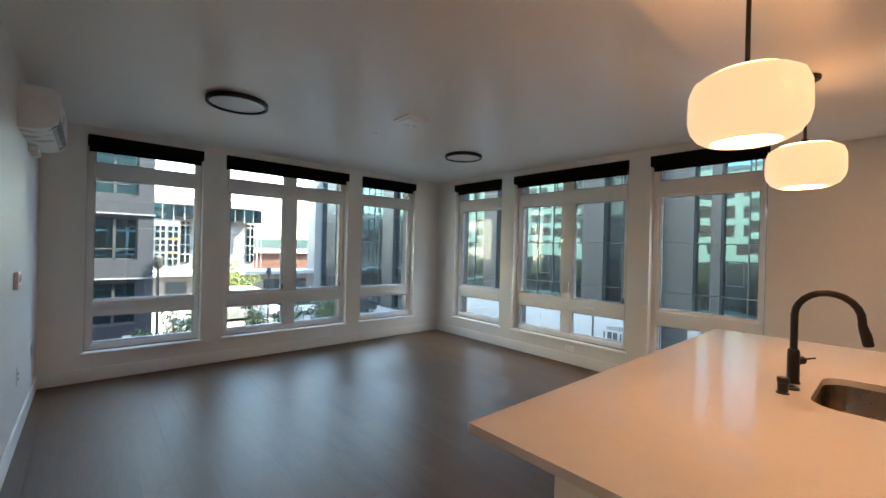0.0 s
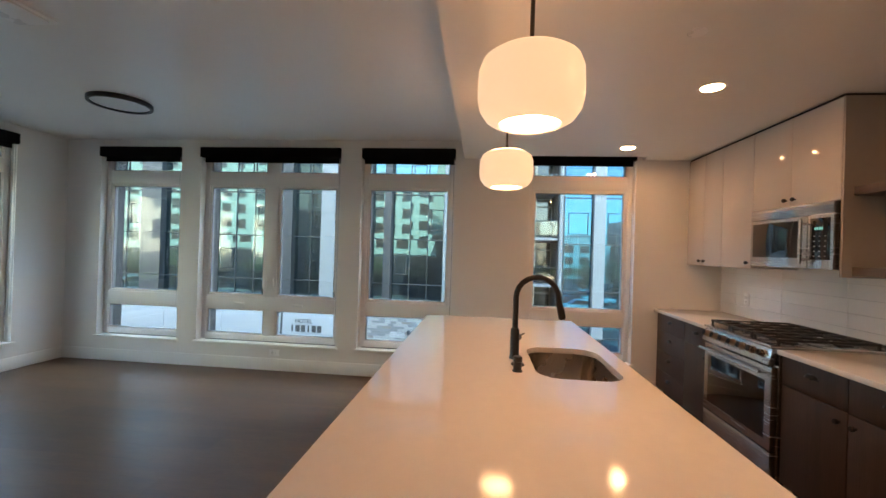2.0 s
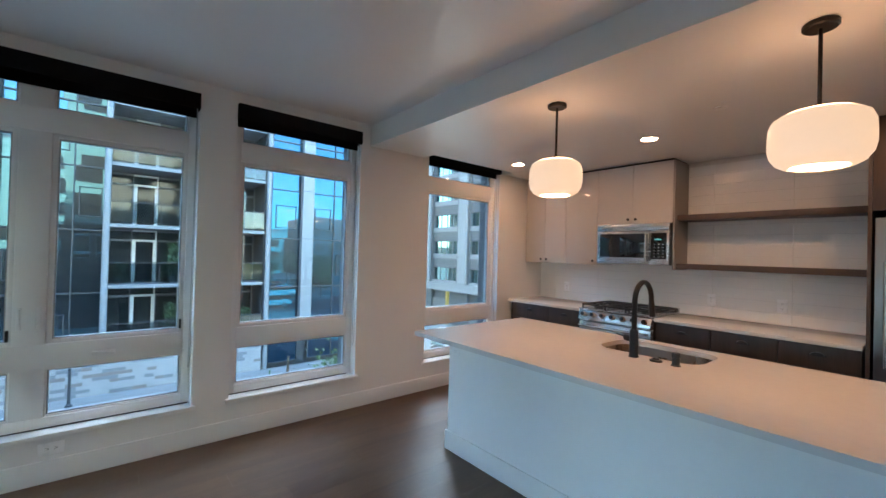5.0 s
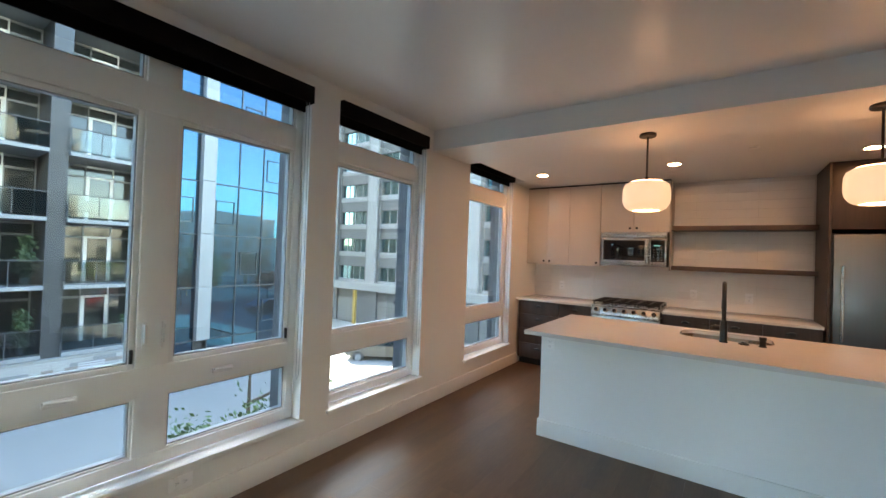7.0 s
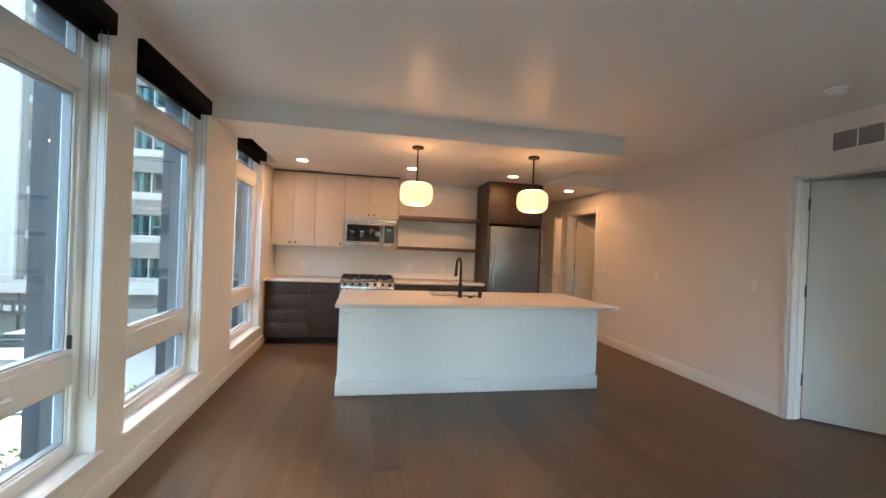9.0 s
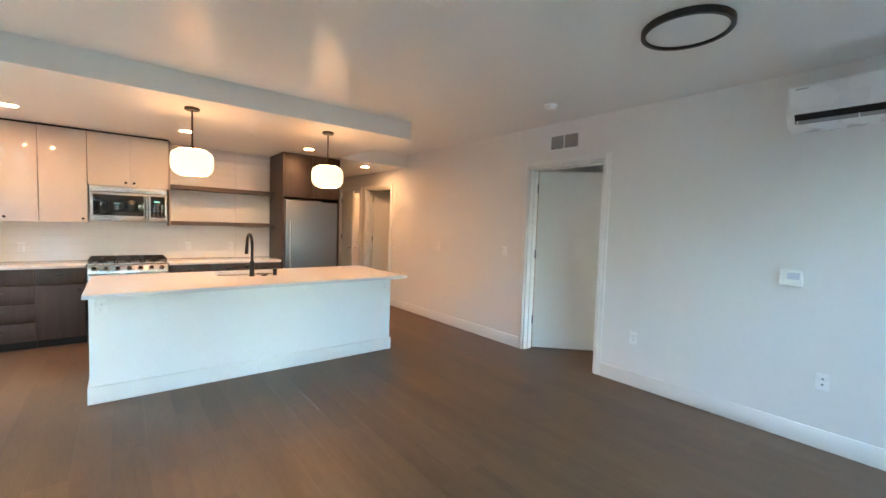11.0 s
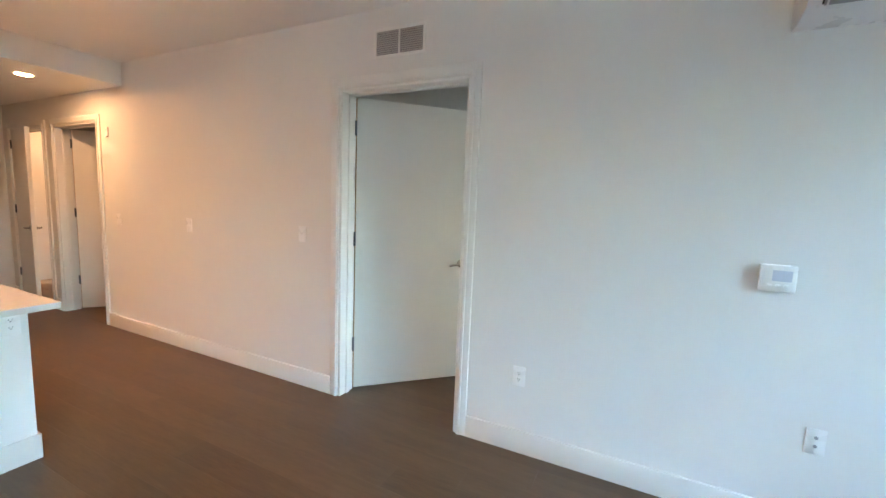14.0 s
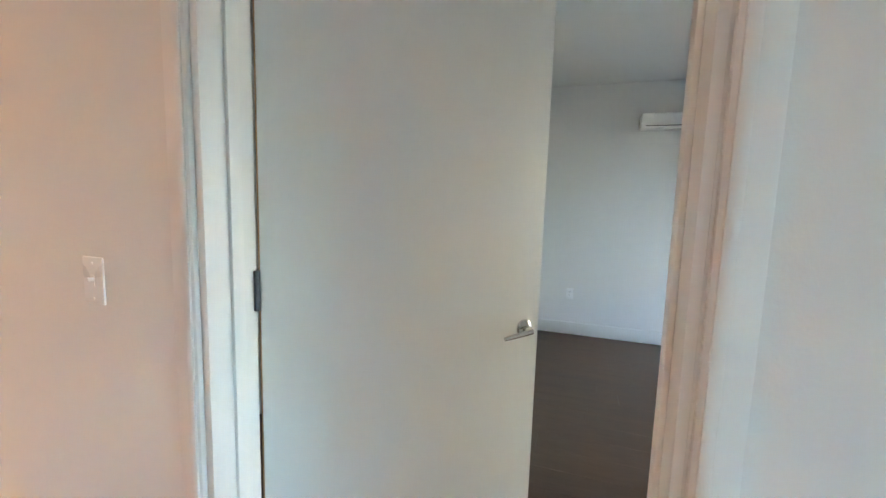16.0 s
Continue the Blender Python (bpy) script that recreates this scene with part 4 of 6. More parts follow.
# ---- small fixtures ----
def air_conditioner():
    base = thing("air_conditioner", "white wall-mounted split air conditioner with its louvre open", "air conditioner", at=(WX, -1.125, -0.025))
    w = 0.53
    prof = [(0.0, 2.575), (0.17, 2.575), (0.198, 2.566), (0.208, 2.545), (0.212, 2.40), (0.205, 2.345), (0.16, 2.30), (0.08, 2.277), (0.0, 2.275)]
    bm = bmesh.new()
    a = [bm.verts.new((x, -w, z)) for x, z in prof]
    b = [bm.verts.new((x, w, z)) for x, z in prof]
    for k in range(len(prof)):
        bm.faces.new((a[k], a[(k + 1) % len(prof)], b[(k + 1) % len(prof)], b[k]))
    bm.faces.new(a[::-1])
    bm.faces.new(b)
    part("body", bm, PLASTIC, base)
    bm = bmesh.new()
    box(bm, 0.2, 0.2145, -w + 0.012, w - 0.012, 2.405, 2.55, bevel=0.004)
    part("front_panel", bm, PLASTIC, base)
    m = Matrix.Translation((0.188, 0, 2.335)) @ pose(0, 0, 0, 0, 42, 0)
    bm = bmesh.new()
    box(bm, -0.006, 0.006, -w + 0.045, w - 0.05, -0.033, 0.035, m=m)
    part("air_outlet", bm, DARK_SLOT, base, "dark open air outlet")
    bm = bmesh.new()
    box(bm, 0.007, 0.011, -w + 0.05, w - 0.22, -0.037, -0.008, bevel=0.002, m=m)
    part("louvre", bm, GREY_PLASTIC, base, "grey open louvre blade")
    for y in (-w + 0.06, -0.17, 0.08, w - 0.23):
        bm = bmesh.new()
        box(bm, 0.011, 0.015, y - 0.003, y + 0.003, -0.036, -0.004, m=m)
        part("louvre_clip", bm, PLASTIC, base)
    bm = bmesh.new()
    box(bm, 0.2147, 0.2152, -w + 0.04, -w + 0.11, 2.53, 2.537)
    part("badge", bm, GREY_PLASTIC, base)
    bm = bmesh.new()
    box(bm, 0.0, 0.06, 0.14, 0.43, 2.215, 2.2745, bevel=0.012)
    part("pipe_cover", bm, PLASTIC, base)


air_conditioner()


def wall_plate(name, label, category, at, turn, kind):
    """A 70 x 115 mm cover plate facing local +y."""
    base = thing(name, label, category, category + "s", at=at, turn=turn)
    bm = bmesh.new()
    box(bm, -0.037, 0.037, 0.0, 0.0055, -0.06, 0.06, bevel=0.0022)
    part("cover_plate", bm, PLASTIC, base)
    if kind == "switch":
        bm = bmesh.new()
        box(bm, -0.006, 0.006, 0.0055, 0.0065, -0.013, 0.013)
        box(bm, -0.0045, 0.0045, 0.006, 0.018, 0.0, 0.009, bevel=0.001)
        part("toggle", bm, PLASTIC, base)
    elif kind == "outlet":
        for z in (-0.02, 0.02):
            bm = bmesh.new()
            prism(bm, rounded(-0.017, 0.017, -0.0145, 0.0145, 0.009, 4), 0, 0.0018, m=Matrix.Translation((0, 0.0055, z)) @ pose(0, 0, 0, -90, 0, 0))
            s = part("socket", bm, PLASTIC, base)
            bm = bmesh.new()
            for x in (-0.0065, 0.0065):
                box(bm, x - 0.0011, x + 0.0011, 0.0072, 0.0078, z - 0.001, z + 0.007)
            box(bm, -0.0024, 0.0024, 0.0072, 0.0078, z - 0.0095, z - 0.005)
            part("slots", bm, DARK_SLOT, s)
    elif kind == "jack":
        for z in (-0.02, 0.02):
            bm = bmesh.new()
            lathe(bm, [(0, 0), (0.0075, 0), (0.0075, 0.004), (0.004, 0.006), (0, 0.006)], seg=12, m=Matrix.Translation((0, 0.0055, z)) @ pose(0, 0, 0, -90, 0, 0))
            part("jack", bm, GREY_PLASTIC, base)
    for z in (-0.045, 0.045):
        bm = bmesh.new()
        lathe(bm, [(0, 0), (0.003, 0), (0.0025, 0.001), (0, 0.0012)], seg=8, m=Matrix.Translation((0, 0.0055, z)) @ pose(0, 0, 0, -90, 0, 0))
        part("screw", bm, PLASTIC, base)
    return base


W = WX
wall_plate("light_switch", "white toggle light switch beside the bedroom door", "light switch", (W, -4.44, 1.195), -90, "switch")
wall_plate("light_switch", "white toggle light switch on the long white wall", "light switch", (W, -5.81, 1.177), -90, "switch")
wall_plate("light_switch", "white toggle light switch near the hallway door", "light switch", (W, -6.965, 1.165), -90, "switch")
wall_plate("wall_outlet", "white duplex outlet low beside the bedroom door", "wall outlet", (W, -2.725, 0.471), -90, "outlet")
wall_plate("wall_outlet", "white duplex outlet low under the air conditioner", "wall outlet", (W, -0.42, 0.474), -90, "outlet")
wall_plate("cable_outlet", "white cover plate with two grey jacks", "cable outlet", (W, -1.377, 0.480), -90, "jack")
wall_plate("wall_outlet", "white duplex outlet on the tiled wall", "wall outlet", (-2.07, KY + 0.012, 1.085), 0, "outlet")
wall_plate("wall_outlet", "white duplex outlet on the tiled wall beside the refrigerator", "wall outlet", (-2.62, KY + 0.012, 1.085), 0, "outlet")
wall_plate("wall_outlet", "white duplex outlet on the tiled wall near the window", "wall outlet", (-0.42, KY + 0.012, 1.085), 0, "outlet")
wall_plate("wall_outlet", "white duplex outlet on the island end near the windows", "wall outlet", (-1.205, -5.0, 0.77), 0, "outlet")
wall_plate("wall_outlet", "white duplex outlet on the island end near the hallway", "wall outlet", (-3.77, -5.0, 0.77), 0, "outlet")
o = wall_plate("wall_outlet", "white duplex outlet set sideways in the window wall above the baseboard", "wall outlet", (0, -2.745, 0.205), 90, "outlet")
o.matrix_world = pose(0, -2.745, 0.205, 0, 0, 90) @ pose(0, 0, 0, 0, 90, 0)
wall_plate("wall_outlet", "white duplex outlet on the bedroom wall", "wall outlet", (-9.15, -3.34, 0.46), -90, "outlet")

th = thing("thermostat", "white square thermostat with a small grey screen", "thermostat", at=(W, -1.59, 1.197), turn=-90)
bm = bmesh.new()
box(bm, -0.066, 0.066, 0, 0.026, -0.06, 0.06, bevel=0.006)
part("body", bm, PLASTIC, th)
boxes("screen", LCD, th, (-0.048, 0.022, 0.0262, 0.0275, -0.012, 0.036))
for x in (-0.03, 0.0, 0.03):
    boxes("button", PLASTIC, th, (x - 0.009, x + 0.009, 0.0262, 0.029, -0.038, -0.026), bevel=0.001)

vt = thing("air_vent", "white framed wall vent with two grey louvred panels", "air vent", at=(W, -3.62, 2.473), turn=-90)
boxes("frame", TRIM, vt, (-0.19, -0.172, 0, 0.008, -0.09, 0.09), (0.172, 0.19, 0, 0.008, -0.09, 0.09), (-0.172, 0.172, 0, 0.008, 0.072, 0.09), (-0.172, 0.172, 0, 0.008, -0.09, -0.072), (-0.006, 0.006, 0, 0.008, -0.072, 0.072), bevel=0.002)
boxes("backing", DARK_SLOT, vt, (-0.172, -0.006, 0.0003, 0.0015, -0.072, 0.072), (0.006, 0.172, 0.0003, 0.0015, -0.072, 0.072))
for a, b in ((-0.172, -0.006), (0.006, 0.172)):
    for k in range(11):
        z = -0.068 + 0.0128 * k
        bm = bmesh.new()
        box(bm, a, b, -0.0005, 0.0005, -0.005, 0.005, m=Matrix.Translation((0, 0.005, z + 0.004)) @ pose(0, 0, 0, -35, 0, 0))
        part("slat", bm, VENT_GREY, vt)

sm = thing("smoke_detector", "round white smoke detector on the ceiling", "smoke detector", at=(-4.594, -3.367, CEIL_Z))
bm = bmesh.new()
lathe(bm, [(0, 0), (0.068, 0), (0.07, -0.006), (0.066, -0.012), (0.06, -0.014), (0.056, -0.032), (0.045, -0.044), (0.02, -0.047), (0, -0.047)], seg=32)
part("body", bm, PLASTIC, sm)
bm = bmesh.new()
lathe(bm, [(0.057, -0.018), (0.0585, -0.018), (0.0575, -0.026), (0.056, -0.026)], seg=32)
part("vent_slot", bm, GREY_PLASTIC, sm)
cs = thing("ceiling_sensor", "square white ceiling unit with chamfered edges", "ceiling sensor", at=(-2.565, -2.577, CEIL_Z))
bm = bmesh.new()
prism(bm, rounded(-0.13, 0.13, -0.13, 0.13, 0.03, 4), -0.018, 0)
prism(bm, rounded(-0.105, 0.105, -0.105, 0.105, 0.025, 4), -0.03, -0.018)
part("body", bm, PLASTIC, cs)
for x, y, z in ((-2.57, -1.92, CEIL_Z), (-2.56, -6.07, SOFFIT_Z), (-7.9, -2.6, CEIL_Z)):
    s = thing("sprinkler_cap", "small round white concealed sprinkler cap on the ceiling", "sprinkler", "sprinkler caps", at=(x, y, z))
    bm = bmesh.new()
    lathe(bm, [(0, 0), (0.04, 0), (0.042, -0.003), (0.039, -0.008), (0.02, -0.009), (0, -0.009)], seg=24)
    part("cap", bm, PLASTIC, s)
ws = thing("door_chime_bracket", "small white bracket high on the wall by the hallway door", "wall bracket", at=(W, -7.10, 2.05), turn=-90)
bm = bmesh.new()
box(bm, -0.02, 0.02, 0, 0.012, -0.045, 0.045, bevel=0.003)
box(bm, -0.028, 0.012, 0.006, 0.03, -0.055, -0.043, bevel=0.003)
part("body", bm, PLASTIC, ws)
bh = thing("air_conditioner", "white wall-mounted air conditioner in the bedroom", "air conditioner", at=(-9.15, -2.36, 0))
bm = bmesh.new()
box(bm, 0, 0.20, -0.42, 0.42, 2.20, 2.34, bevel=0.02)
part("body", bm, PLASTIC, bh)
boxes("air_outlet", DARK_SLOT, bh, (0.15, 0.201, -0.38, 0.38, 2.214, 2.221))

# ---- outdoors ----
GZ = -5.3
gm = bmesh.new()
vs = [gm.verts.new((x, y, GZ)) for x, y in ((-900, -900), (900, -900), (900, 900), (-900, 900))]
gm.faces.new(vs)
tagged(part("ground", gm, ASPHALT, None, smooth=False), "grey asphalt ground", "ground", kind="structure")
structure("pavement", CONCRETE, "pale concrete pavement beside the building", (0.5, 7.0, -40, 14, GZ, GZ + 0.12), category="pavement")
structure("pavement", CONCRETE, "pale concrete pavement along the plaza", (12.6, 19.7, -18.2, 60, GZ, GZ + 0.14), category="pavement")
structure("pavement", CONCRETE, "pale concrete forecourt north of the building", (-2.4, 12.59, 14.01, 26.9, GZ, GZ + 0.11), category="pavement")
structure("pavement", CONCRETE, "bright concrete plaza in the sun", (7.0, 48.0, -27.9, -18.3, GZ, GZ + 0.121), category="pavement")
structure("road", CONCRETE, "sunlit concrete street", (-60, 90, 27, 41, GZ, GZ + 0.02), category="road")


def wing(name, label):
    return thing(name, label, "building")


# building across the street: glass, grey pilasters, balconies
FX, FTOP, FLOW = 20.0, 30.5, 11.0     # facade, tower top, low wing top
hotel = wing("apartment_tower", "tall grey glass apartment tower with stacked balconies")
FL = 2.78
levels = [-3.15 + FL * k for k in range(13)]
boxes("core", HOTEL_GREY, hotel, (FX + 0.4, FX + 18, -2.85, 17.2, GZ, FTOP), (FX + 0.4, FX + 18, 17.2, 52, GZ, FLOW), (FX + 2.2, FX + 18, -9.75, -2.85, GZ, FTOP), (FX + 0.4, FX + 18, -18.0, -9.75, GZ, FTOP))
random.seed(4)


def curtain(y0, y1, mat, ny, top):
    """One stretch of curtain wall: panes per storey, dark mullions proud of them."""
    rowz = [GZ + 0.3] + [z - 0.35 for z in levels if GZ + 1.2 < z - 0.35 < top - 0.5] + [top]
    bm = bmesh.new()
    for za, zb in zip(rowz, rowz[1:]):
        for k in range(ny):
            a, b = y0 + (y1 - y0) * k / ny, y0 + (y1 - y0) * (k + 1) / ny
            tilt = random.uniform(-0.007, 0.007)
            tz = random.uniform(-0.006, 0.006)
            v = [bm.verts.new((FX + 0.2 + s * tilt + u * tz, y, z)) for y, z, s, u in ((a, za, -1, -1), (b, za, 1, -1), (b, zb, 1, 1), (a, zb, -1, 1))]
            w = [bm.verts.new((FX + 0.3, p.co.y, p.co.z)) for p in v]
            bm.faces.new(v)
            bm.faces.new(w[::-1])
            for q in range(4):
                bm.faces.new((v[q], w[q], w[(q + 1) % 4], v[(q + 1) % 4]))
    tagged(part("panes", bm, mat, hotel, smooth=False), kind="stuff")
    bm = bmesh.new()
    for z in rowz:
        box(bm, FX + 0.13, FX + 0.26, y0, y1, z - 0.03, z + 0.03)
    for k in range(ny + 1):
        y = y0 + (y1 - y0) * k / ny
        box(bm, FX + 0.14, FX + 0.27, y - 0.025, y + 0.025, GZ + 0.3, top)
    for z in rowz[1:-1]:
        for k in range(ny):
            if (k + int(z * 3)) % 3 == 0:
                a, b = y0 + (y1 - y0) * (k + 0.15) / ny, y0 + (y1 - y0) * (k + 0.85) / ny
                for p in ((a, a + 0.04, z + 0.6, z + 1.9), (b - 0.04, b, z + 0.6, z + 1.9), (a, b, z + 0.6, z + 0.64), (a, b, z + 1.86, z + 1.9)):
                    box(bm, FX + 0.15, FX + 0.25, *p)
    tagged(part("mullions", bm, MULLION, hotel, smooth=False), kind="stuff")


curtain(-18.0, -12.25, BLUE_GLASS, 4, FTOP)
curtain(-11.6, -9.95, BLUE_GLASS, 1, FTOP)
pil = [(0.5, 0.95, HOTEL_GREY), (1.75, 3.3, HOTEL_GREY), (3.32, 4.7, HOTEL_LIGHT), (6.85, 8.3, HOTEL_GREY), (15.8, 17.2, HOTEL_GREY), (30.5, 32.5, HOTEL_GREY), (44.0, 46.6, HOTEL_GREY), (49.0, 51.5, HOTEL_LIGHT)]
edges = [-2.85] + [v for a, b, _ in sorted(pil, key=lambda r: r[0]) for v in (a, b)] + [52]
for a, b in zip(edges[::2], edges[1::2]):
    if b - a > 0.2:
        curtain(a, b, HOTEL_GLASS, max(1, round((b - a) / 1.3)), FTOP if b < 17 else FLOW)
for a, b, mt in pil:
    for z in [v for v in levels if v < (FTOP if b < 18 else FLOW) - 2]:
        boxes("facade_panel", mt, hotel, (FX - 0.25 if mt is HOTEL_GREY else FX - 0.9, FX + 0.39, a, b, z - 0.3, z + FL - 0.32))
    boxes("facade_panel", mt, hotel, (FX - 0.25 if mt is HOTEL_GREY else FX - 0.9, FX + 0.39, a, b, GZ, levels[0] - 0.32))
for z in [v for v in levels if v < FTOP - 2]:
    boxes("facade_panel", HOTEL_LIGHT, hotel, (FX - 0.2, FX + 0.39, -12.25, -11.6, z - 0.3, z + FL - 0.32))
# balcony stack
RAIL = pane_glass("balcony_glass", (0.55, 0.62, 0.64))
for y in (-2.85, -9.72):
    bm = bmesh.new()
    rod(bm, (FX - 0.15, y, GZ), (FX - 0.15, y, FTOP), 0.13, 14)
    part("column", bm, HOTEL_LIGHT, hotel)
boxes("bay_wall", HOTEL_GREY, hotel, (FX + 0.1, FX + 2.19, -6.45, -5.85, GZ, FTOP))
boxes("bay_wall", HOTEL_GREY, hotel, (FX + 0.1, FX + 2.19, -9.74, -9.55, GZ, FTOP))
for z in levels:
    boxes("balcony_slab", HOTEL_LIGHT, hotel, (FX - 0.1, FX + 2.18, -5.84, -2.86, z - 0.16, z))
    boxes("balcony_slab", HOTEL_LIGHT, hotel, (FX - 0.1, FX + 2.18, -9.54, -6.46, z - 0.16, z))
    for a, b in ((-5.84, -2.86), (-9.54, -6.46)):
        rl = boxes("balcony_rail", MULLION, hotel, (FX - 0.06, FX - 0.02, a, b, z + 1.0, z + 1.04), *[(FX - 0.06, FX - 0.02, a + (b - a) * k / 3 - 0.015, a + (b - a) * k / 3 + 0.015, z, z + 1.0) for k in range(4)])
        p = boxes("glass_panel", RAIL, rl, (FX - 0.045, FX - 0.035, a + 0.03, b - 0.03, z + 0.08, z + 0.98))
        # glazed wall behind: dark panes in pale frames, a white-framed door
        n = 3
        for k in range(n):
            ya, yb = a + (b - a) * k / n, a + (b - a) * (k + 1) / n
            f = 0.05 if k != 1 else 0.14
            boxes("glazing_frame", VINYL if k == 1 else HOTEL_LIGHT, hotel, (FX + 2.02, FX + 2.12, ya, ya + f, z, z + 2.1), (FX + 2.02, FX + 2.12, yb - f, yb, z, z + 2.1), (FX + 2.02, FX + 2.12, ya + f, yb - f, z + 2.0, z + 2.1),
                  (FX + 2.02, FX + 2.12, ya, yb, z + 2.5, z + 2.59), (FX + 2.02, FX + 2.12, ya, ya + 0.05, z + 2.1, z + 2.5))
            boxes("pane", CAR_GLASS, hotel, (FX + 2.08, FX + 2.10, ya + f, yb - f, z + 0.02, z + 2.0), (FX + 2.08, FX + 2.10, ya + 0.05, yb, z + 2.1, z + 2.5))
# entrance fascia with its sign, and the stone-clad ground floor
can = thing("entrance_fascia", "white metal entrance fascia with dark lettering on the tower", "fascia")
boxes("fascia_panel", FASCIA, can, *[(18.9, 19.7, y, y + 3.78, -3.95, -1.74) for y in (3.24, 7.04, 10.84, 14.64, 18.44, 22.24)], bevel=0.015)
boxes("soffit", MULLION, can, (18.95, 19.65, 3.3, 25.9, -4.0, -3.951))
for y in (3.5, 11.0, 18.5, 25.6):
    bm = bmesh.new()
    rod(bm, (19.2, y, GZ), (19.2, y, -4.0), 0.14, 16)
    part("column", bm, HOTEL_LIGHT, can)
sign = thing("sign_lettering", "dark lettering with a word over a heavier name", "sign")


def letters(parent, body, size, m, mat, name="word"):
    cu = bpy.data.curves.new(name, "FONT")
    cu.body, cu.size, cu.extrude, cu.align_x = body, size, 0.02, "CENTER"
    tmp = new(name, cu)
    bpy.context.view_layer.update()
    me = bpy.data.meshes.new_from_object(tmp.evaluated_get(bpy.context.evaluated_depsgraph_get()))
    bpy.data.objects.remove(tmp)
    me.materials.clear()
    me.materials.append(mat)
    ob = new(name, me)
    ob.parent = parent
    ob.matrix_world = m
    return ob


letters(sign, "HOTEL", 0.34, pose(18.885, 5.5, -3.19, 90, 0, -90), MULLION)
for k, wd in enumerate((0.09, 0.27, 0.27, 0.09, 0.27, 0.27)):
    y = 6.2 - 0.34 * k
    boxes("letter_bar", MULLION, sign, (18.865, 18.899, y - wd / 2, y + wd / 2, -3.73, -3.32), bevel=0.01)

STONES = [material("pale_stone", (0.27, 0.265, 0.26), 0.85, vary=0.15, scale=1.5), material("grey_stone", (0.155, 0.157, 0.165), 0.85, vary=0.2, scale=1.5), material("brown_stone", (0.17, 0.145, 0.132), 0.85, vary=0.2, scale=1.5)]
clad = thing("stone_wall", "stone-clad ground floor wall in pale, grey and brown blocks", "stone wall")
boxes("backing", CONCRETE, clad, (19.76, 20.12, -9.5, 1.93, GZ, -3.33), (19.76, 20.12, -2.7, 1.93, -3.33, -2.6))
random.seed(9)
beds = [bmesh.new() for _ in STONES]
for r in range(17):
    z = GZ + 0.155 * r
    yy = (-9.5 if z < -3.48 else -2.7) - 0.0
    while yy < 1.93:
        L = min(random.choice((0.35, 0.55, 0.8)), 1.93 - yy)
        pick = random.choices((0, 1, 2), (0.62, 0.22, 0.16))[0]
        box(beds[pick], 19.70 + random.uniform(0, 0.015), 19.759, yy + 0.004, yy + L - 0.004, z + 0.003, z + 0.152)
        yy += L
for bm, mt in zip(beds, STONES):
    tagged(part("blocks", bm, mt, clad, smooth=False), kind="stuff")
for y in (-0.1, -7.4):
    boxes("vent_grille", GREY_PLASTIC, clad, *[(19.67, 19.699, y - 0.45, y + 0.45, -3.95 + 0.09 * k, -3.90 + 0.09 * k) for k in range(4)])
for y in (-1.12, -0.82):
    bm = bmesh.new()
    lathe(bm, [(0, -3.72), (0.08, -3.70), (0.12, -3.6), (0.12, -3.52), (0.06, -3.45), (0, -3.44)], 19.56, y, 14)
    box(bm, 19.56, 19.70, y - 0.02, y + 0.02, -3.60, -3.56)
    part("wall_lantern", bm, MULLION, clad)

# office block to the south-east
office = wing("office_block", "white and grey office block with ribbon windows above garages")
OY, OX0, OX1 = -28.0, 7.4, 60.0
OFL, OB = 2.56, -1.35
boxes("core", OFFICE_GREY, office, (OX0 + 0.3, OX1, OY - 18, OY - 0.35, GZ, OB + OFL * 7 + 1.2))
boxes("roof_edge", OFFICE_WHITE, office, (OX0, OX1, OY - 18, OY + 0.1, OB + OFL * 7 + 0.4, OB + OFL * 7 + 1.3))
boxes("base_band", OFFICE_WHITE, office, (OX0, OX1, OY - 0.34, OY + 0.25, OB - 0.75, OB))
px = [7.8 + 5.3 * k for k in range(9)]
for x in px:
    boxes("pier", OFFICE_WHITE, office, (x - 0.55, x + 0.55, OY - 0.34, OY + 0.3, OB, OB + OFL * 7 + 0.4))
    boxes("pier_edge", OFFICE_GREY, office, (x - 0.85, x - 0.551, OY - 0.34, OY + 0.12, OB, OB + OFL * 7 + 0.4))
    boxes("pier_edge", OFFICE_GREY, office, (x + 0.551, x + 0.85, OY - 0.34, OY + 0.12, OB, OB + OFL * 7 + 0.4))
for k in range(7):
    z = OB + OFL * k
    for x0, x1 in zip(px, px[1:]):
        a, b = x0 + 0.85, x1 - 0.85
        boxes("spandrel", OFFICE_GREY, office, (a, b, OY - 0.34, OY, z + 1.42, z + OFL - 0.22))
        boxes("spandrel_band", OFFICE_WHITE, office, (a, b, OY - 0.34, OY + 0.06, z + OFL - 0.22, z + OFL + 0.02) if k < 6 else (a, b, OY - 0.34, OY + 0.06, z + OFL - 0.22, z + OFL + 0.35), (a, b, OY - 0.34, OY + 0.03, z + 0.02, z + 0.22))
        w = boxes("window", OFFICE_GLASS, office, (a, b, OY - 0.32, OY - 0.22, z + 0.22, z + 1.42))
        n = 4
        boxes("mullions", OFFICE_WHITE, w, *[(a + (b - a) * j / n - 0.03, a + (b - a) * j / n + 0.03, OY - 0.24, OY - 0.18, z + 0.22, z + 1.42) for j in range(1, n)])
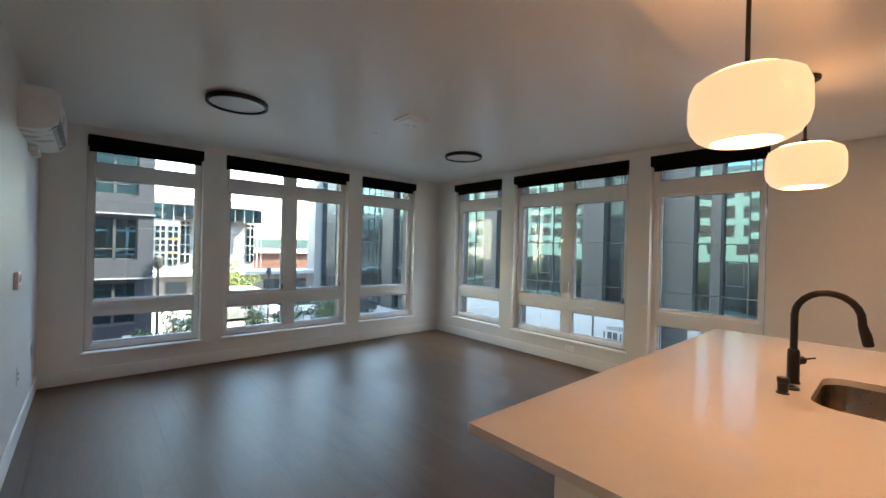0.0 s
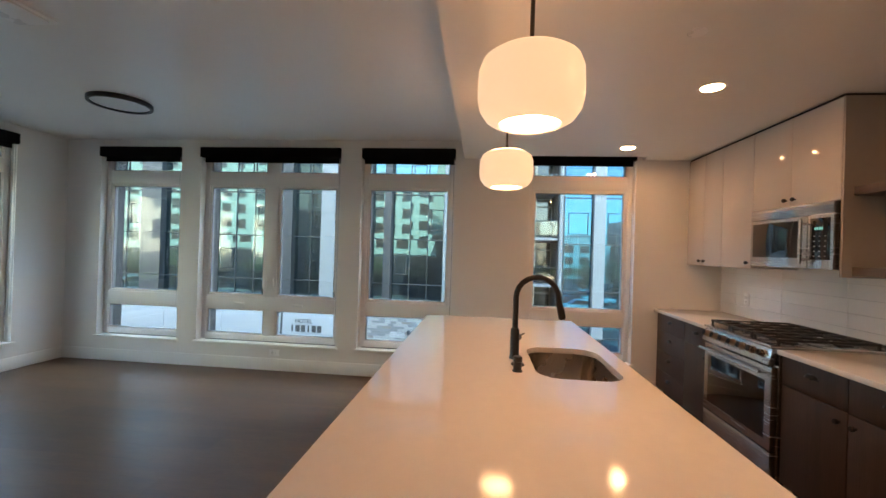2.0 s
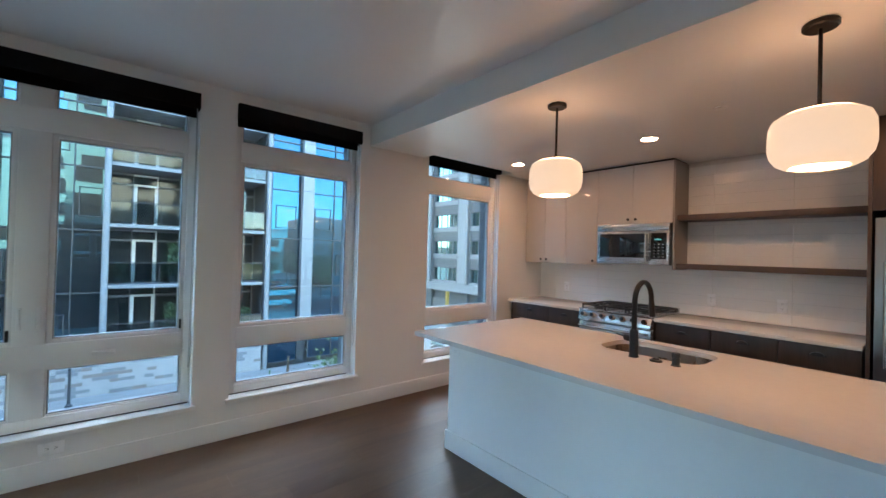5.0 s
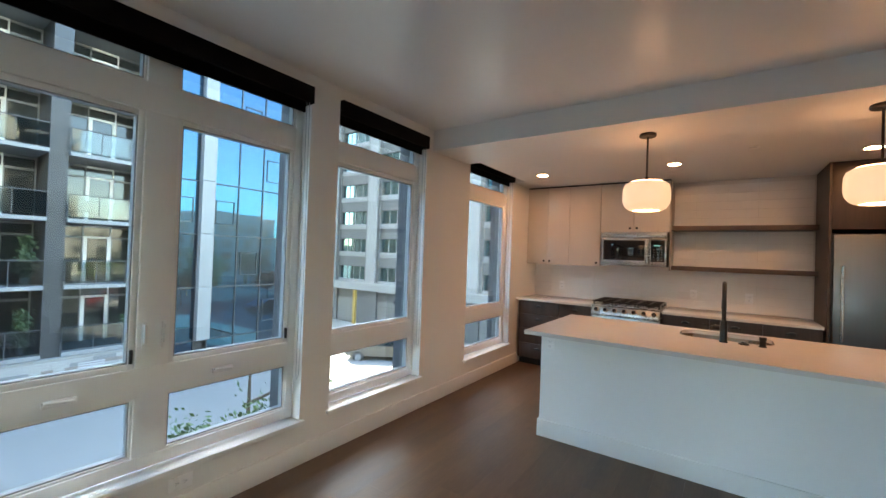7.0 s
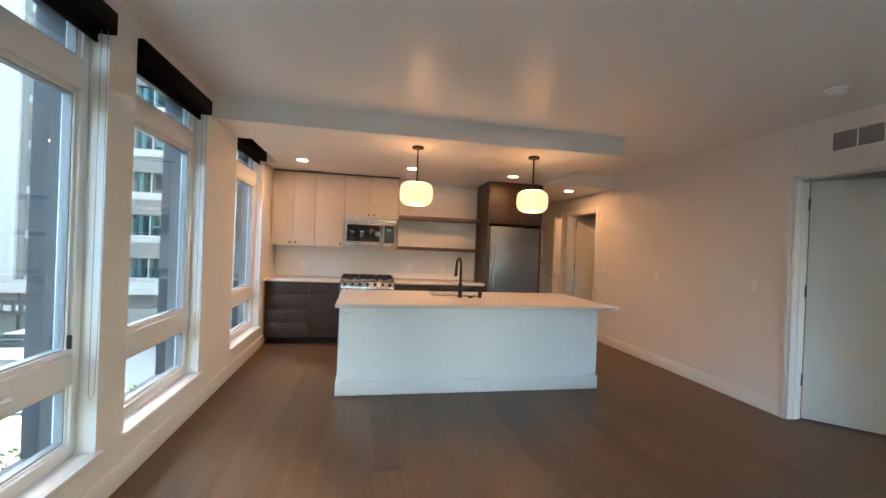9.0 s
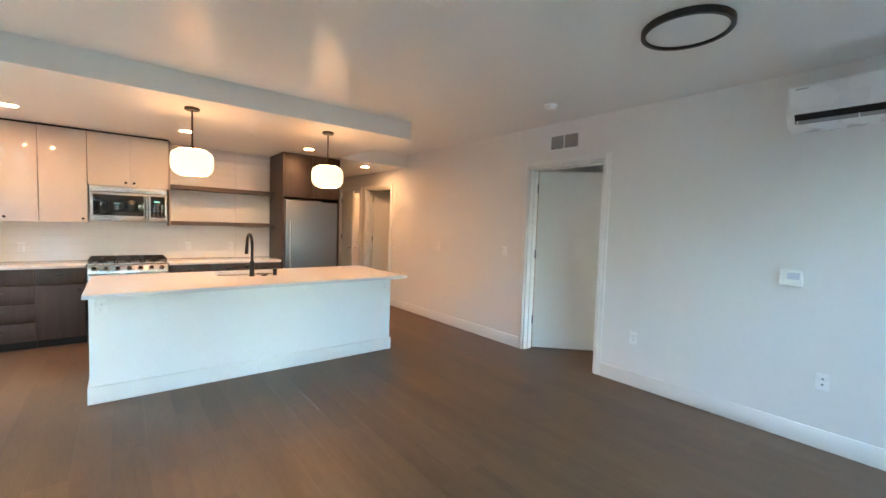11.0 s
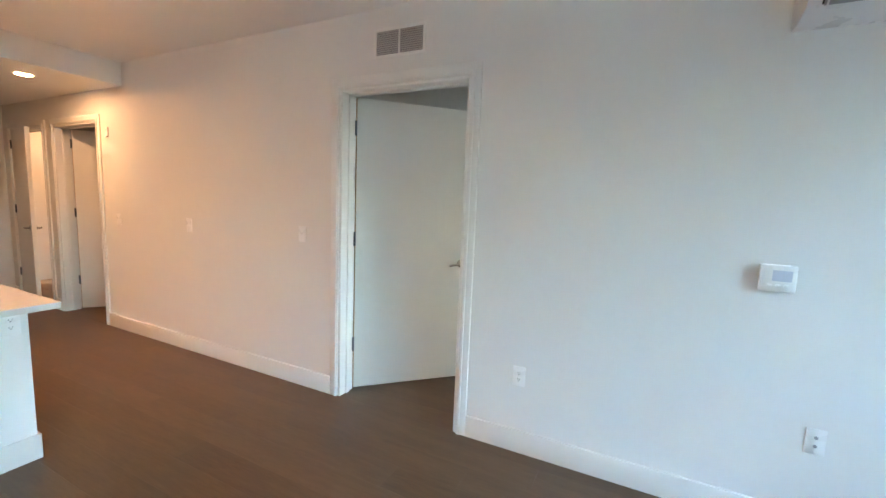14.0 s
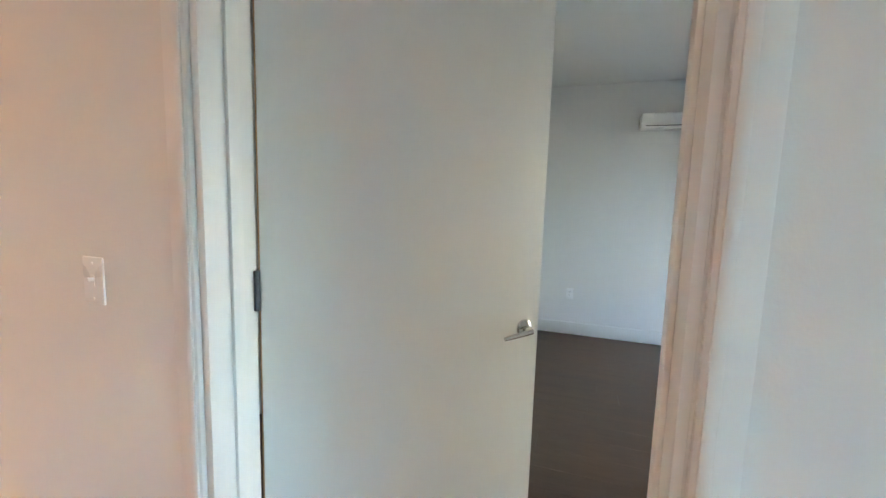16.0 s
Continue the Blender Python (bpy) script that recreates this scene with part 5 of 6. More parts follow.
for x0, x1 in zip(px, px[1:]):
    boxes("garage_wall", OFFICE_GREY, office, (x0 - 0.5, x0 + 2.0, OY - 0.34, OY - 0.1, GZ, OB - 0.75))
    boxes("garage_door", CONCRETE, office, *[(x0 + 2.05, x1 - 0.6, OY - 0.3, OY - 0.2, GZ + 0.45 * j + 0.12, GZ + 0.45 * j + 0.53) for j in range(5)])
    boxes("yellow_post", YELLOW_PAINT, office, (x0 + 1.55, x0 + 1.8, OY + 0.3, OY + 0.55, GZ, OB - 0.76))
boxes("shop_canopy", MULLION, office, (14.3, 20.1, OY - 0.1, OY + 1.0, OB - 1.5, OB - 1.2))
sg = thing("shop_sign", "pale raised lettering bars on a dark shopfront band", "sign")
boxes("backing", MULLION, sg, (15.6, 19.4, OY + 1.01, OY + 1.05, -3.15, -2.35))
for k, wd in enumerate((0.42, 0.3, 0.34, 0.34, 0.12, 0.3, 0.2)):
    boxes("letter_bar", OFFICE_WHITE, sg, (18.9 - 0.46 * k - wd / 2, 18.9 - 0.46 * k + wd / 2, OY + 1.051, OY + 1.09, -2.95, -2.95 + (0.42 if k in (0, 2, 6) else 0.3)), bevel=0.01)

# dark brick neighbour to the north
nb = wing("brick_building", "dark grey brick apartment building with black-framed windows")
NY = 16.5
zs = [-5.35 + 2.8 * k for k in range(8)]
holes = []
for z in zs:
    for x in (-4.0, -7.6):
        holes.append((x - 0.82, x + 0.78, z + 0.40, z + 2.22))
bm = bmesh.new()
for z in zs:
    if z < 4.0:
        pierced(bm, "x", -8.6, -2.65, NY, NY + 0.35, z, z + 2.8, [h for h in holes if z <= h[2] < z + 2.8])
part("wall", bm, BRICK, nb, smooth=False)
bm = bmesh.new()
for z in zs:
    if z > 4.0:
        pierced(bm, "x", -8.6, -2.65, NY, NY + 0.35, z, z + 2.8, [h for h in holes if z <= h[2] < z + 2.8])
part("upper_wall", bm, TAN_STUCCO, nb, smooth=False)
boxes("core", MULLION, nb, (-8.6, -3.0, NY + 0.9, NY + 5, GZ, 17.0))
boxes("side_wall", BRICK, nb, (-2.99, -2.651, NY + 0.351, NY + 5, GZ, 5.85))
boxes("side_wall", TAN_STUCCO, nb, (-2.99, -2.651, NY + 0.351, NY + 5, 5.85, 17.05))
boxes("roof", HOTEL_LIGHT, nb, (-8.7, -2.55, NY - 0.1, NY + 5.1, 17.06, 17.4))
for z in zs[1:]:
    w = boxes("window", CAR_GLASS, nb, (-2.65, -2.62, NY + 1.4, NY + 3.6, z + 0.5, z + 2.2))
    boxes("frame", MULLION, w, (-2.619, -2.6, NY + 2.45, NY + 2.55, z + 0.5, z + 2.2))
for z in zs:
    boxes("string_course", HOTEL_LIGHT, nb, (-8.6, -2.6, NY - 0.06, NY - 0.001, z + 2.36, z + 2.42))
for a, b, z0, z1 in holes:
    w = boxes("window_frame", MULLION, nb, (a, a + 0.07, NY + 0.12, NY + 0.22, z0, z1), (b - 0.07, b, NY + 0.12, NY + 0.22, z0, z1), (a, b, NY + 0.12, NY + 0.22, z0, z0 + 0.07), (a, b, NY + 0.12, NY + 0.22, z1 - 0.07, z1), ((a + b) / 2 - 0.05, (a + b) / 2 + 0.05, NY + 0.12, NY + 0.22, z0, z1),
              (a, b, NY + 0.12, NY + 0.22, z0 + 0.45, z0 + 0.5))
    boxes("pane", HOTEL_GLASS, w, (a + 0.07, (a + b) / 2 - 0.05, NY + 0.16, NY + 0.18, z0 + 0.07, z1 - 0.07), ((a + b) / 2 + 0.05, b - 0.07, NY + 0.16, NY + 0.18, z0 + 0.07, z1 - 0.07))
fn = thing("terrace_fence", "orange-brown slatted timber screen of a terrace", "fence")
for k in range(14):
    boxes("slat", TIMBER, fn, (-7.6 + 0.2 * k, -7.42 + 0.2 * k, NY - 3.0, NY - 2.96, -3.6, -1.9), bevel=0.005)
boxes("rail", TIMBER, fn, (-7.6, -4.8, NY - 2.955, NY - 2.9, -3.3, -3.2), (-7.6, -4.8, NY - 2.955, NY - 2.9, -2.3, -2.2))
structure("terrace_wall", CONCRETE, "pale concrete terrace wall", (-8.0, -3.4, NY - 3.4, NY - 2.85, GZ, -3.6), (-3.7, -3.4, NY - 2.85, NY - 0.1, GZ, -2.6), category="wall")

# far white building and low structures to the north
far = wing("white_building", "white and glass long building across the street")
boxes("main_block", WHITE_STUCCO, far, (-3.0, 4.0, 56, 72, GZ, 6.2), (4.0, 13.5, 57.5, 72, GZ, 6.0))
boxes("roof_deck", HOTEL_LIGHT, far, (-3.4, 14.0, 55.4, 72, 6.3, 7.3))
boxes("top_glazing", HOTEL_GLASS, far, (-3.0, 14.0, 55.9, 55.98, 4.4, 6.25))
for c in range(5):
    x = -2.7 + 1.36 * c
    for r in range(3):
        w = boxes("window", HOTEL_GLASS, far, (x, x + 1.02, 55.93, 55.985, -1.5 + 1.75 * r, -0.05 + 1.75 * r))
        boxes("frame", FASCIA, w, (x + 0.47, x + 0.55, 55.88, 55.929, -1.5 + 1.75 * r, -0.05 + 1.75 * r), (x, x + 1.02, 55.88, 55.929, -0.75 + 1.75 * r, -0.68 + 1.75 * r))
    if c in (2, 4):
        boxes("spandrel_panel", TIMBER, far, (x + 0.1, x + 0.95, 55.95, 55.99, -0.04, 0.2), (x + 0.1, x + 0.95, 55.95, 55.99, 1.71, 1.95))
for x in (4.3, 12.4):
    w = boxes("window", HOTEL_GLASS, far, (x, x + 1.0, 57.4, 57.49, -1.2, 4.2))
    boxes("frame", FASCIA, w, *[(x, x + 1.0, 57.35, 57.399, -0.2 + 1.3 * k, -0.1 + 1.3 * k) for k in range(4)], (x + 0.45, x + 0.55, 57.34, 57.399, -1.2, 4.2))
for x in [-2.8 + 1.2 * k for k in range(15)]:
    boxes("glazing_bar", FASCIA, far, (x, x + 0.08, 55.83, 55.899, 4.4, 6.25))
low2 = wing("low_pavilion", "long low cream pavilion with a flat overhanging roof")
boxes("wall", TAN_STUCCO, low2, (-10, 30, 50, 54, GZ, -2.5))
boxes("roof", FASCIA, low2, (-10.5, 30.5, 49.2, 54.5, -2.5, -2.05))
for x in [-9 + 3.6 * k for k in range(11)]:
    boxes("opening", MULLION, low2, (x, x + 2.1, 49.93, 49.999, GZ + 0.4, -3.2))
mast = thing("rooftop_mast", "thin steel rooftop lattice mast", "mast", at=(14.2, 58, 0))
bm = bmesh.new()
for dx, dy in ((-0.4, -0.4), (0.4, -0.4), (0, 0.4)):
    rod(bm, (dx, dy, GZ), (dx * 0.5, dy * 0.5, 8.0), 0.06, 6)
part("legs", bm, HOTEL_LIGHT, mast)
low = wing("red_brick_block", "low red brick block in the distance")
boxes("wall", RED_BRICK, low, (14, 27, 66, 76, GZ, -0.1))
boxes("roof", HOTEL_LIGHT, low, (13.7, 27.3, 65.6, 76.3, -0.1, 0.05))
hut = wing("site_trailer", "small white flat-roofed site trailer")
boxes("wall", WHITE_STUCCO, hut, (2.6, 6.6, 32.0, 35.0, GZ + 0.3, GZ + 2.7), bevel=0.03)
boxes("window", CAR_GLASS, hut, (5.2, 6.0, 31.95, 31.99, GZ + 1.2, GZ + 2.0))
boxes("roof", HOTEL_LIGHT, hut, (2.5, 6.7, 31.9, 35.1, GZ + 2.71, GZ + 2.8))
hill = bmesh.new()
random.seed(2)
prev = None
for k in range(49):
    a = radians(-150 + 300 * k / 48)
    h = 7 + 6 * noise.noise(Vector((k * 0.35, 0, 0)))
    p = (hill.verts.new((700 * math.sin(a), 700 * math.cos(a), GZ)), hill.verts.new((700 * math.sin(a), 700 * math.cos(a), GZ + h + 8)), hill.verts.new((760 * math.sin(a), 760 * math.cos(a), GZ)))
    if prev:
        hill.faces.new((prev[0], p[0], p[1], prev[1]))
        hill.faces.new((prev[1], p[1], p[2], prev[2]))
    prev = p
tagged(part("backdrop", hill, HAZE, None), "low wooded hills on the horizon", "hills", kind="structure")

# our own building as it mirrors in the tower
own = wing("own_building", "pale stucco apartment building with dark windows, this side of the street")
boxes("wall", BEIGE_STUCCO, own, (-9.6, 0.32, -11.2, 0.32, 3.21, 14.5), (-22, -9.61, -11.2, 0.3, GZ, 14.5))
for r in range(4):
    for c in range(3):
        y = -0.9 - 3.4 * c
        boxes("window", HOTEL_GLASS, own, (0.321, 0.37, y - 1.7, y, 3.9 + 2.75 * r, 5.7 + 2.75 * r))


def apartment_block(label, mat, x0, x1, y0, y1, top, pitch):
    """A plain block whose east face carries rows of dark windows and slab edges."""
    base = wing("apartment_block", label)
    boxes("wall", mat, base, (x0, x1, y0, y1, GZ, top))
    boxes("parapet", HOTEL_LIGHT, base, (x0 - 0.1, x1 + 0.15, y0 - 0.1, y1 + 0.1, top, top + 0.5))
    z = GZ + 1.1
    while z + 2.2 < top:
        y = y0 + 1.4
        while y + 2.6 < y1:
            w = boxes("window", CAR_GLASS, base, (x1 + 0.002, x1 + 0.05, y, y + 2.2, z, z + 1.8))
            boxes("frame", MULLION, w, (x1 + 0.051, x1 + 0.08, y + 1.05, y + 1.15, z, z + 1.8))
            y += pitch
        z += 3.0


for r in range(4):
    z = 3.9 + 2.75 * r
    bal = boxes("balcony", HOTEL_LIGHT, own, (0.371, 1.7, -10.9, -7.9, z - 0.25, z - 0.08))
    boxes("railing", MULLION, bal, (1.64, 1.68, -10.9, -7.9, z + 0.85, z + 0.9), *[(1.64, 1.68, -10.9 + 0.5 * k, -10.86 + 0.5 * k, z - 0.08, z + 0.85) for k in range(7)])

apartment_block("sunlit cream apartment block with dark windows, seen mirrored in the tower", BEIGE_STUCCO, -46, -30, 22, 112, 21, 4.3)
apartment_block("pale apartment block with dark windows behind the street", BEIGE_STUCCO, -42, -30, 1, 20.5, 15, 3.4)
pod = wing("parking_podium", "long low dark brick parking podium with openings")
boxes("wall", BRICK, pod, (-24, -13, 1.0, 100, GZ, 0.2))
boxes("parapet", CLADDING, pod, (-24, -12.9, 0.9, 100.1, 0.2, 0.55))
for k in range(16):
    boxes("opening", CAR_GLASS, pod, (-12.999, -12.95, 2.5 + 6 * k, 6.5 + 6 * k, -3.6, -1.6))
apartment_block("grey apartment block across the parking lot", OFFICE_GREY, -72, -60, -66, -40, 9, 3.6)
apartment_block("cream apartment block across the parking lot", BEIGE_STUCCO, -80, -66, -38, -8, 6, 4.0)


def tree(x, y, h, spread, leaf, seed, label="young street tree with a loose green crown", leaves=2600, size=1.0):
    base = thing("tree", label, "tree", at=(x, y, GZ))
    rnd = random.Random(seed)
    bm = bmesh.new()
    tube(bm, [(0, 0, 0), (0.03, 0.02, h * 0.25), (0.0, 0.05, h * 0.5), (0.05, 0.0, h * 0.85)], [0.09, 0.075, 0.055, 0.02], 8)
    tips = []
    for k in range(11):
        a, z = rnd.uniform(0, 6.28), h * rnd.uniform(0.3, 0.75)
        L = spread * rnd.uniform(0.5, 1.0)
        tip = Vector((math.cos(a) * L, math.sin(a) * L, z + L * rnd.uniform(0.3, 0.9)))
        tube(bm, [(0.02, 0.02, z), tip * 0.5 + Vector((0, 0, z * 0.5)), tip], [0.035, 0.022, 0.008], 6)
        tips.append(tip)
    part("trunk", bm, BARK, base)
    verts, faces = [], []
    for k in range(leaves):
        t = rnd.choice(tips)
        f = rnd.uniform(0.35, 1.08)
        c = Vector((t.x * f, t.y * f, h * 0.42 + (t.z - h * 0.42) * f)) + Vector((rnd.gauss(0, 0.16), rnd.gauss(0, 0.16), rnd.gauss(0, 0.16))) * spread
        d = Vector((rnd.gauss(0, 1), rnd.gauss(0, 1), rnd.gauss(0, 1))).normalized()
        u = d.orthogonal().normalized()
        v = d.cross(u)
        s = rnd.uniform(0.045, 0.085) * size
        i = len(verts)
        verts += [c - u * s * 1.5, c + v * s * 0.7, c + u * s * 1.5, c - v * s * 0.7]
        faces.append((i, i + 1, i + 2, i + 3))
    me = bpy.data.meshes.new("crown")
    me.from_pydata(verts, [], faces)
    me.materials.append(leaf)
    cr = new("crown", me)
    cr.parent = base


tree(-2.2, 14.0, 4.2, 1.3, LEAF, 1, leaves=7000, size=0.7)
tree(2.0, 14.5, 4.0, 1.3, LEAF, 2, leaves=7000, size=0.7)
tree(6.0, 16.5, 4.4, 1.4, LEAF, 3, leaves=7000, size=0.7)
tree(-6.6, 11.0, 7.4, 1.7, LEAF_LIGHT, 4, "slender street tree with sparse yellow-green leaves", 500)
tree(6.3, 38.5, 4.6, 2.0, LEAF_LIGHT, 5, "round yellow-green street tree")
tree(4.5, -5.75, 5.5, 1.1, LEAF_MID, 7, leaves=13000, size=0.5)
tree(4.0, -8.3, 4.1, 0.7, LEAF_MID, 10, "slim young street tree with sparse leaves", 900, 0.6)
tree(4.0, -11.3, 4.3, 0.6, LEAF_MID, 11, "slim young street tree with sparse leaves", 1100, 0.6)
tree(-6.0, -22.0, 4.6, 1.6, LEAF, 12)
tree(-12.0, -27.0, 4.8, 1.7, LEAF_LIGHT, 13)
tree(-3.0, -30.0, 4.4, 1.6, LEAF, 14)
tree(-18.0, -20.0, 5.0, 1.8, LEAF, 15)
for k in range(9):
    tree(-22.0 - 3.1 * k, -18.0 - 4.6 * ((k * 5) % 7), 5.5 + (k % 3), 1.9, LEAF if k % 3 else LEAF_LIGHT, 60 + k, "leafy parking lot tree", 1400)


for k in range(14):
    tree(-16.0 - 4.4 * (k % 7), -27.0 - 13.0 * (k // 7) - 2.3 * (k % 3), 6.2 + (k % 4) * 0.7, 2.5, LEAF if k % 4 else LEAF_MID, 90 + k, "leafy parking lot tree", 1500)
for k in range(10):
    tree(-11.2, 4.0 + 6.0 * k, 6.6 + (k % 3) * 0.5, 1.8, LEAF_MID if k % 2 else LEAF_LIGHT, 120 + k, "street tree in front of the parking podium", 1300)


def pot_plant(x, y, z, h, seed):
    base = thing("potted_plant", "leafy green potted plant on a balcony", "potted plant", "balcony plants", at=(x, y, z))
    bm = bmesh.new()
    lathe(bm, [(0, 0), (0.13, 0), (0.18, 0.3), (0.16, 0.3), (0.15, 0.27), (0, 0.27)], seg=16)
    part("pot", bm, CONCRETE, base)
    rnd = random.Random(seed)
    verts, faces = [], []
    for k in range(260):
        a, r, zz = rnd.uniform(0, 6.28), rnd.uniform(0, 0.42) * rnd.uniform(0.5, 1), 0.3 + rnd.uniform(0.02, h)
        c = Vector((r * math.cos(a), r * math.sin(a), zz))
        d = Vector((rnd.gauss(0, 1), rnd.gauss(0, 1), rnd.gauss(0, 1))).normalized()
        u, s = d.orthogonal().normalized(), rnd.uniform(0.05, 0.1)
        v = d.cross(u)
        i = len(verts)
        verts += [c - u * s * 1.5, c + v * s * 0.6, c + u * s * 1.5, c - v * s * 0.6]
        faces.append((i, i + 1, i + 2, i + 3))
    me = bpy.data.meshes.new("foliage")
    me.from_pydata(verts, [], faces)
    me.materials.append(LEAF)
    f = new("foliage", me)
    f.parent = base


for k, (y, lv, h) in enumerate(((-5.4, 0, 1.5), (-5.45, 1, 1.7), (-3.3, 1, 0.6), (-8.9, 0, 1.0))):
    pot_plant(FX + 0.7, y, levels[lv], h, 40 + k)


def patio_chair(x, y, z, turn):
    base = thing("patio_chair", "dark metal patio chair on a balcony", "chair", "patio chairs", at=(x, y, z), turn=turn)
    boxes("seat", MULLION, base, (-0.24, 0.24, -0.24, 0.24, 0.40, 0.44), bevel=0.01)
    boxes("backrest", MULLION, base, (-0.24, 0.24, 0.22, 0.25, 0.45, 0.85), bevel=0.01)
    for lx in (-0.22, 0.22):
        for ly in (-0.22, 0.22):
            bm = bmesh.new()
            rod(bm, (lx, ly, 0), (lx, ly, 0.40), 0.018, 8)
            part("leg", bm, MULLION, base)


patio_chair(FX + 0.8, -4.0, levels[0], 60)
patio_chair(FX + 0.8, -5.0, levels[0], -120)
patio_chair(FX + 0.8, -7.2, levels[2], 90)


def street_lamp(x, y, h=5.0):
    base = thing("street_lamp", "slim dark street lamp post", "street lamp", "street lamps", at=(x, y, GZ))
    bm = bmesh.new()
    lathe(bm, [(0, 0), (0.12, 0), (0.12, 0.25), (0.06, 0.32), (0.045, h), (0, h)], seg=12)
    part("post", bm, MULLION, base)
    bm = bmesh.new()
    lathe(bm, [(0, h), (0.10, h), (0.16, h + 0.12), (0.14, h + 0.4), (0.03, h + 0.5), (0, h + 0.5)], seg=12)
    part("head", bm, MULLION, base)


for p in ((-2.9, 12.4, 5.8), (4.0, 21.5, 4.8), (18.5, -1.9, 1.8), (15.2, 5.0, 3.5)):
    street_lamp(*p)


def car(x, y, turn, paint, label, tall=0.0):
    base = thing("parked_car", label, "car", "parked cars", at=(x, y, GZ + 0.02), turn=turn)
    bm = bmesh.new()
    prof = [(-2.2, 0.35), (-2.25, 0.75), (-2.0, 0.92), (-1.0, 1.0), (1.35, 1.0), (2.1, 0.95), (2.25, 0.7), (2.2, 0.35)]
    a = [bm.verts.new((px_, -0.88, pz)) for px_, pz in prof]
    b = [bm.verts.new((px_, 0.88, pz)) for px_, pz in prof]
    for k in range(len(prof)):
        bm.faces.new((a[k], a[(k + 1) % len(prof)], b[(k + 1) % len(prof)], b[k]))
    bm.faces.new(a[::-1])
    bm.faces.new(b)
    bmesh.ops.bevel(bm, geom=bm.edges[:], offset=0.07, segments=2, affect="EDGES")
    part("body", bm, paint, base)
    bm = bmesh.new()
    cab = [(-1.3, 1.0), (-0.65, 1.46), (1.0, 1.48), (1.75, 1.0)] if not tall else [(-1.1, 1.0), (-0.8, 1.46 + tall), (2.1, 1.48 + tall), (2.16, 1.0)]
    lo = [bm.verts.new((px_, s * (0.82 if pz < 1.1 else 0.68), pz)) for s in (-1, 1) for px_, pz in cab]
    for q in ((0, 1, 2, 3), (7, 6, 5, 4), (0, 4, 5, 1), (1, 5, 6, 2), (2, 6, 7, 3), (3, 7, 4, 0)):
        bm.faces.new([lo[i] for i in q])
    part("cabin_glass", bm, CAR_GLASS, base)
    if tall:
        boxes("roof", paint, base, (-0.85, 2.14, -0.74, 0.74, 1.42 + tall, 1.52 + tall), bevel=0.03)
        for px_ in (-0.05, 0.95, 2.05):
            boxes("pillar", paint, base, (px_, px_ + 0.1, -0.80, -0.66, 1.0, 1.45 + tall), (px_, px_ + 0.1, 0.66, 0.80, 1.0, 1.45 + tall))
    else:
        boxes("roof", paint, base, (-0.62, 0.98, -0.68, 0.68, 1.46, 1.51), bevel=0.02)
    for wx in (-1.4, 1.4):
        for wy in (-0.85, 0.85):
            bm = bmesh.new()
            rod(bm, (wx, wy - 0.1, 0.31), (wx, wy + 0.1, 0.31), 0.33, 18)
            w = part("wheel", bm, RUBBER, base)
            bm = bmesh.new()
            rod(bm, (wx, wy - 0.11, 0.31), (wx, wy + 0.11, 0.31), 0.2, 12)
            part("rim", bm, HOTEL_LIGHT, w)


car(15.1, -20.6, 34, CAR_BROWN, "brown boxy car parked on the plaza", 0.3)
car(15.5, -26.0, 90, CAR_WHITE, "white car parked by the shopfront")
car(10.0, 33.0, 0, CAR_WHITE, "white car on the sunlit street")
car(15.2, 30.5, 0, CAR_DARK, "dark car on the sunlit street")
car(4.6, -26.0, 90, CAR_RED, "red car parked on the street")
car(1.5, -32.0, 90, CAR_WHITE, "white car parked on the street")
car(-4.0, -17.5, 90, CAR_WHITE, "white car parked in the side lot")
car(-7.5, -17.0, 90, CAR_RED, "red car parked in the side lot")
car(-11.0, -17.5, 90, CAR_DARK, "dark car parked in the side lot")
car(4.6, -33.0, 90, CAR_DARK, "dark car parked on the street")
car(-14, -22, 90, CAR_WHITE, "white car parked in the open lot")
car(-17.5, -22, 90, CAR_DARK, "dark car parked in the open lot")
car(-24, -23, 90, CAR_WHITE, "white car parked in the open lot")
car(-28, -33, 90, CAR_RED, "red car parked in the open lot")
car(-32, -33, 90, CAR_WHITE, "white car parked in the open lot")
car(-36, -33, 90, CAR_DARK, "dark car parked in the open lot")

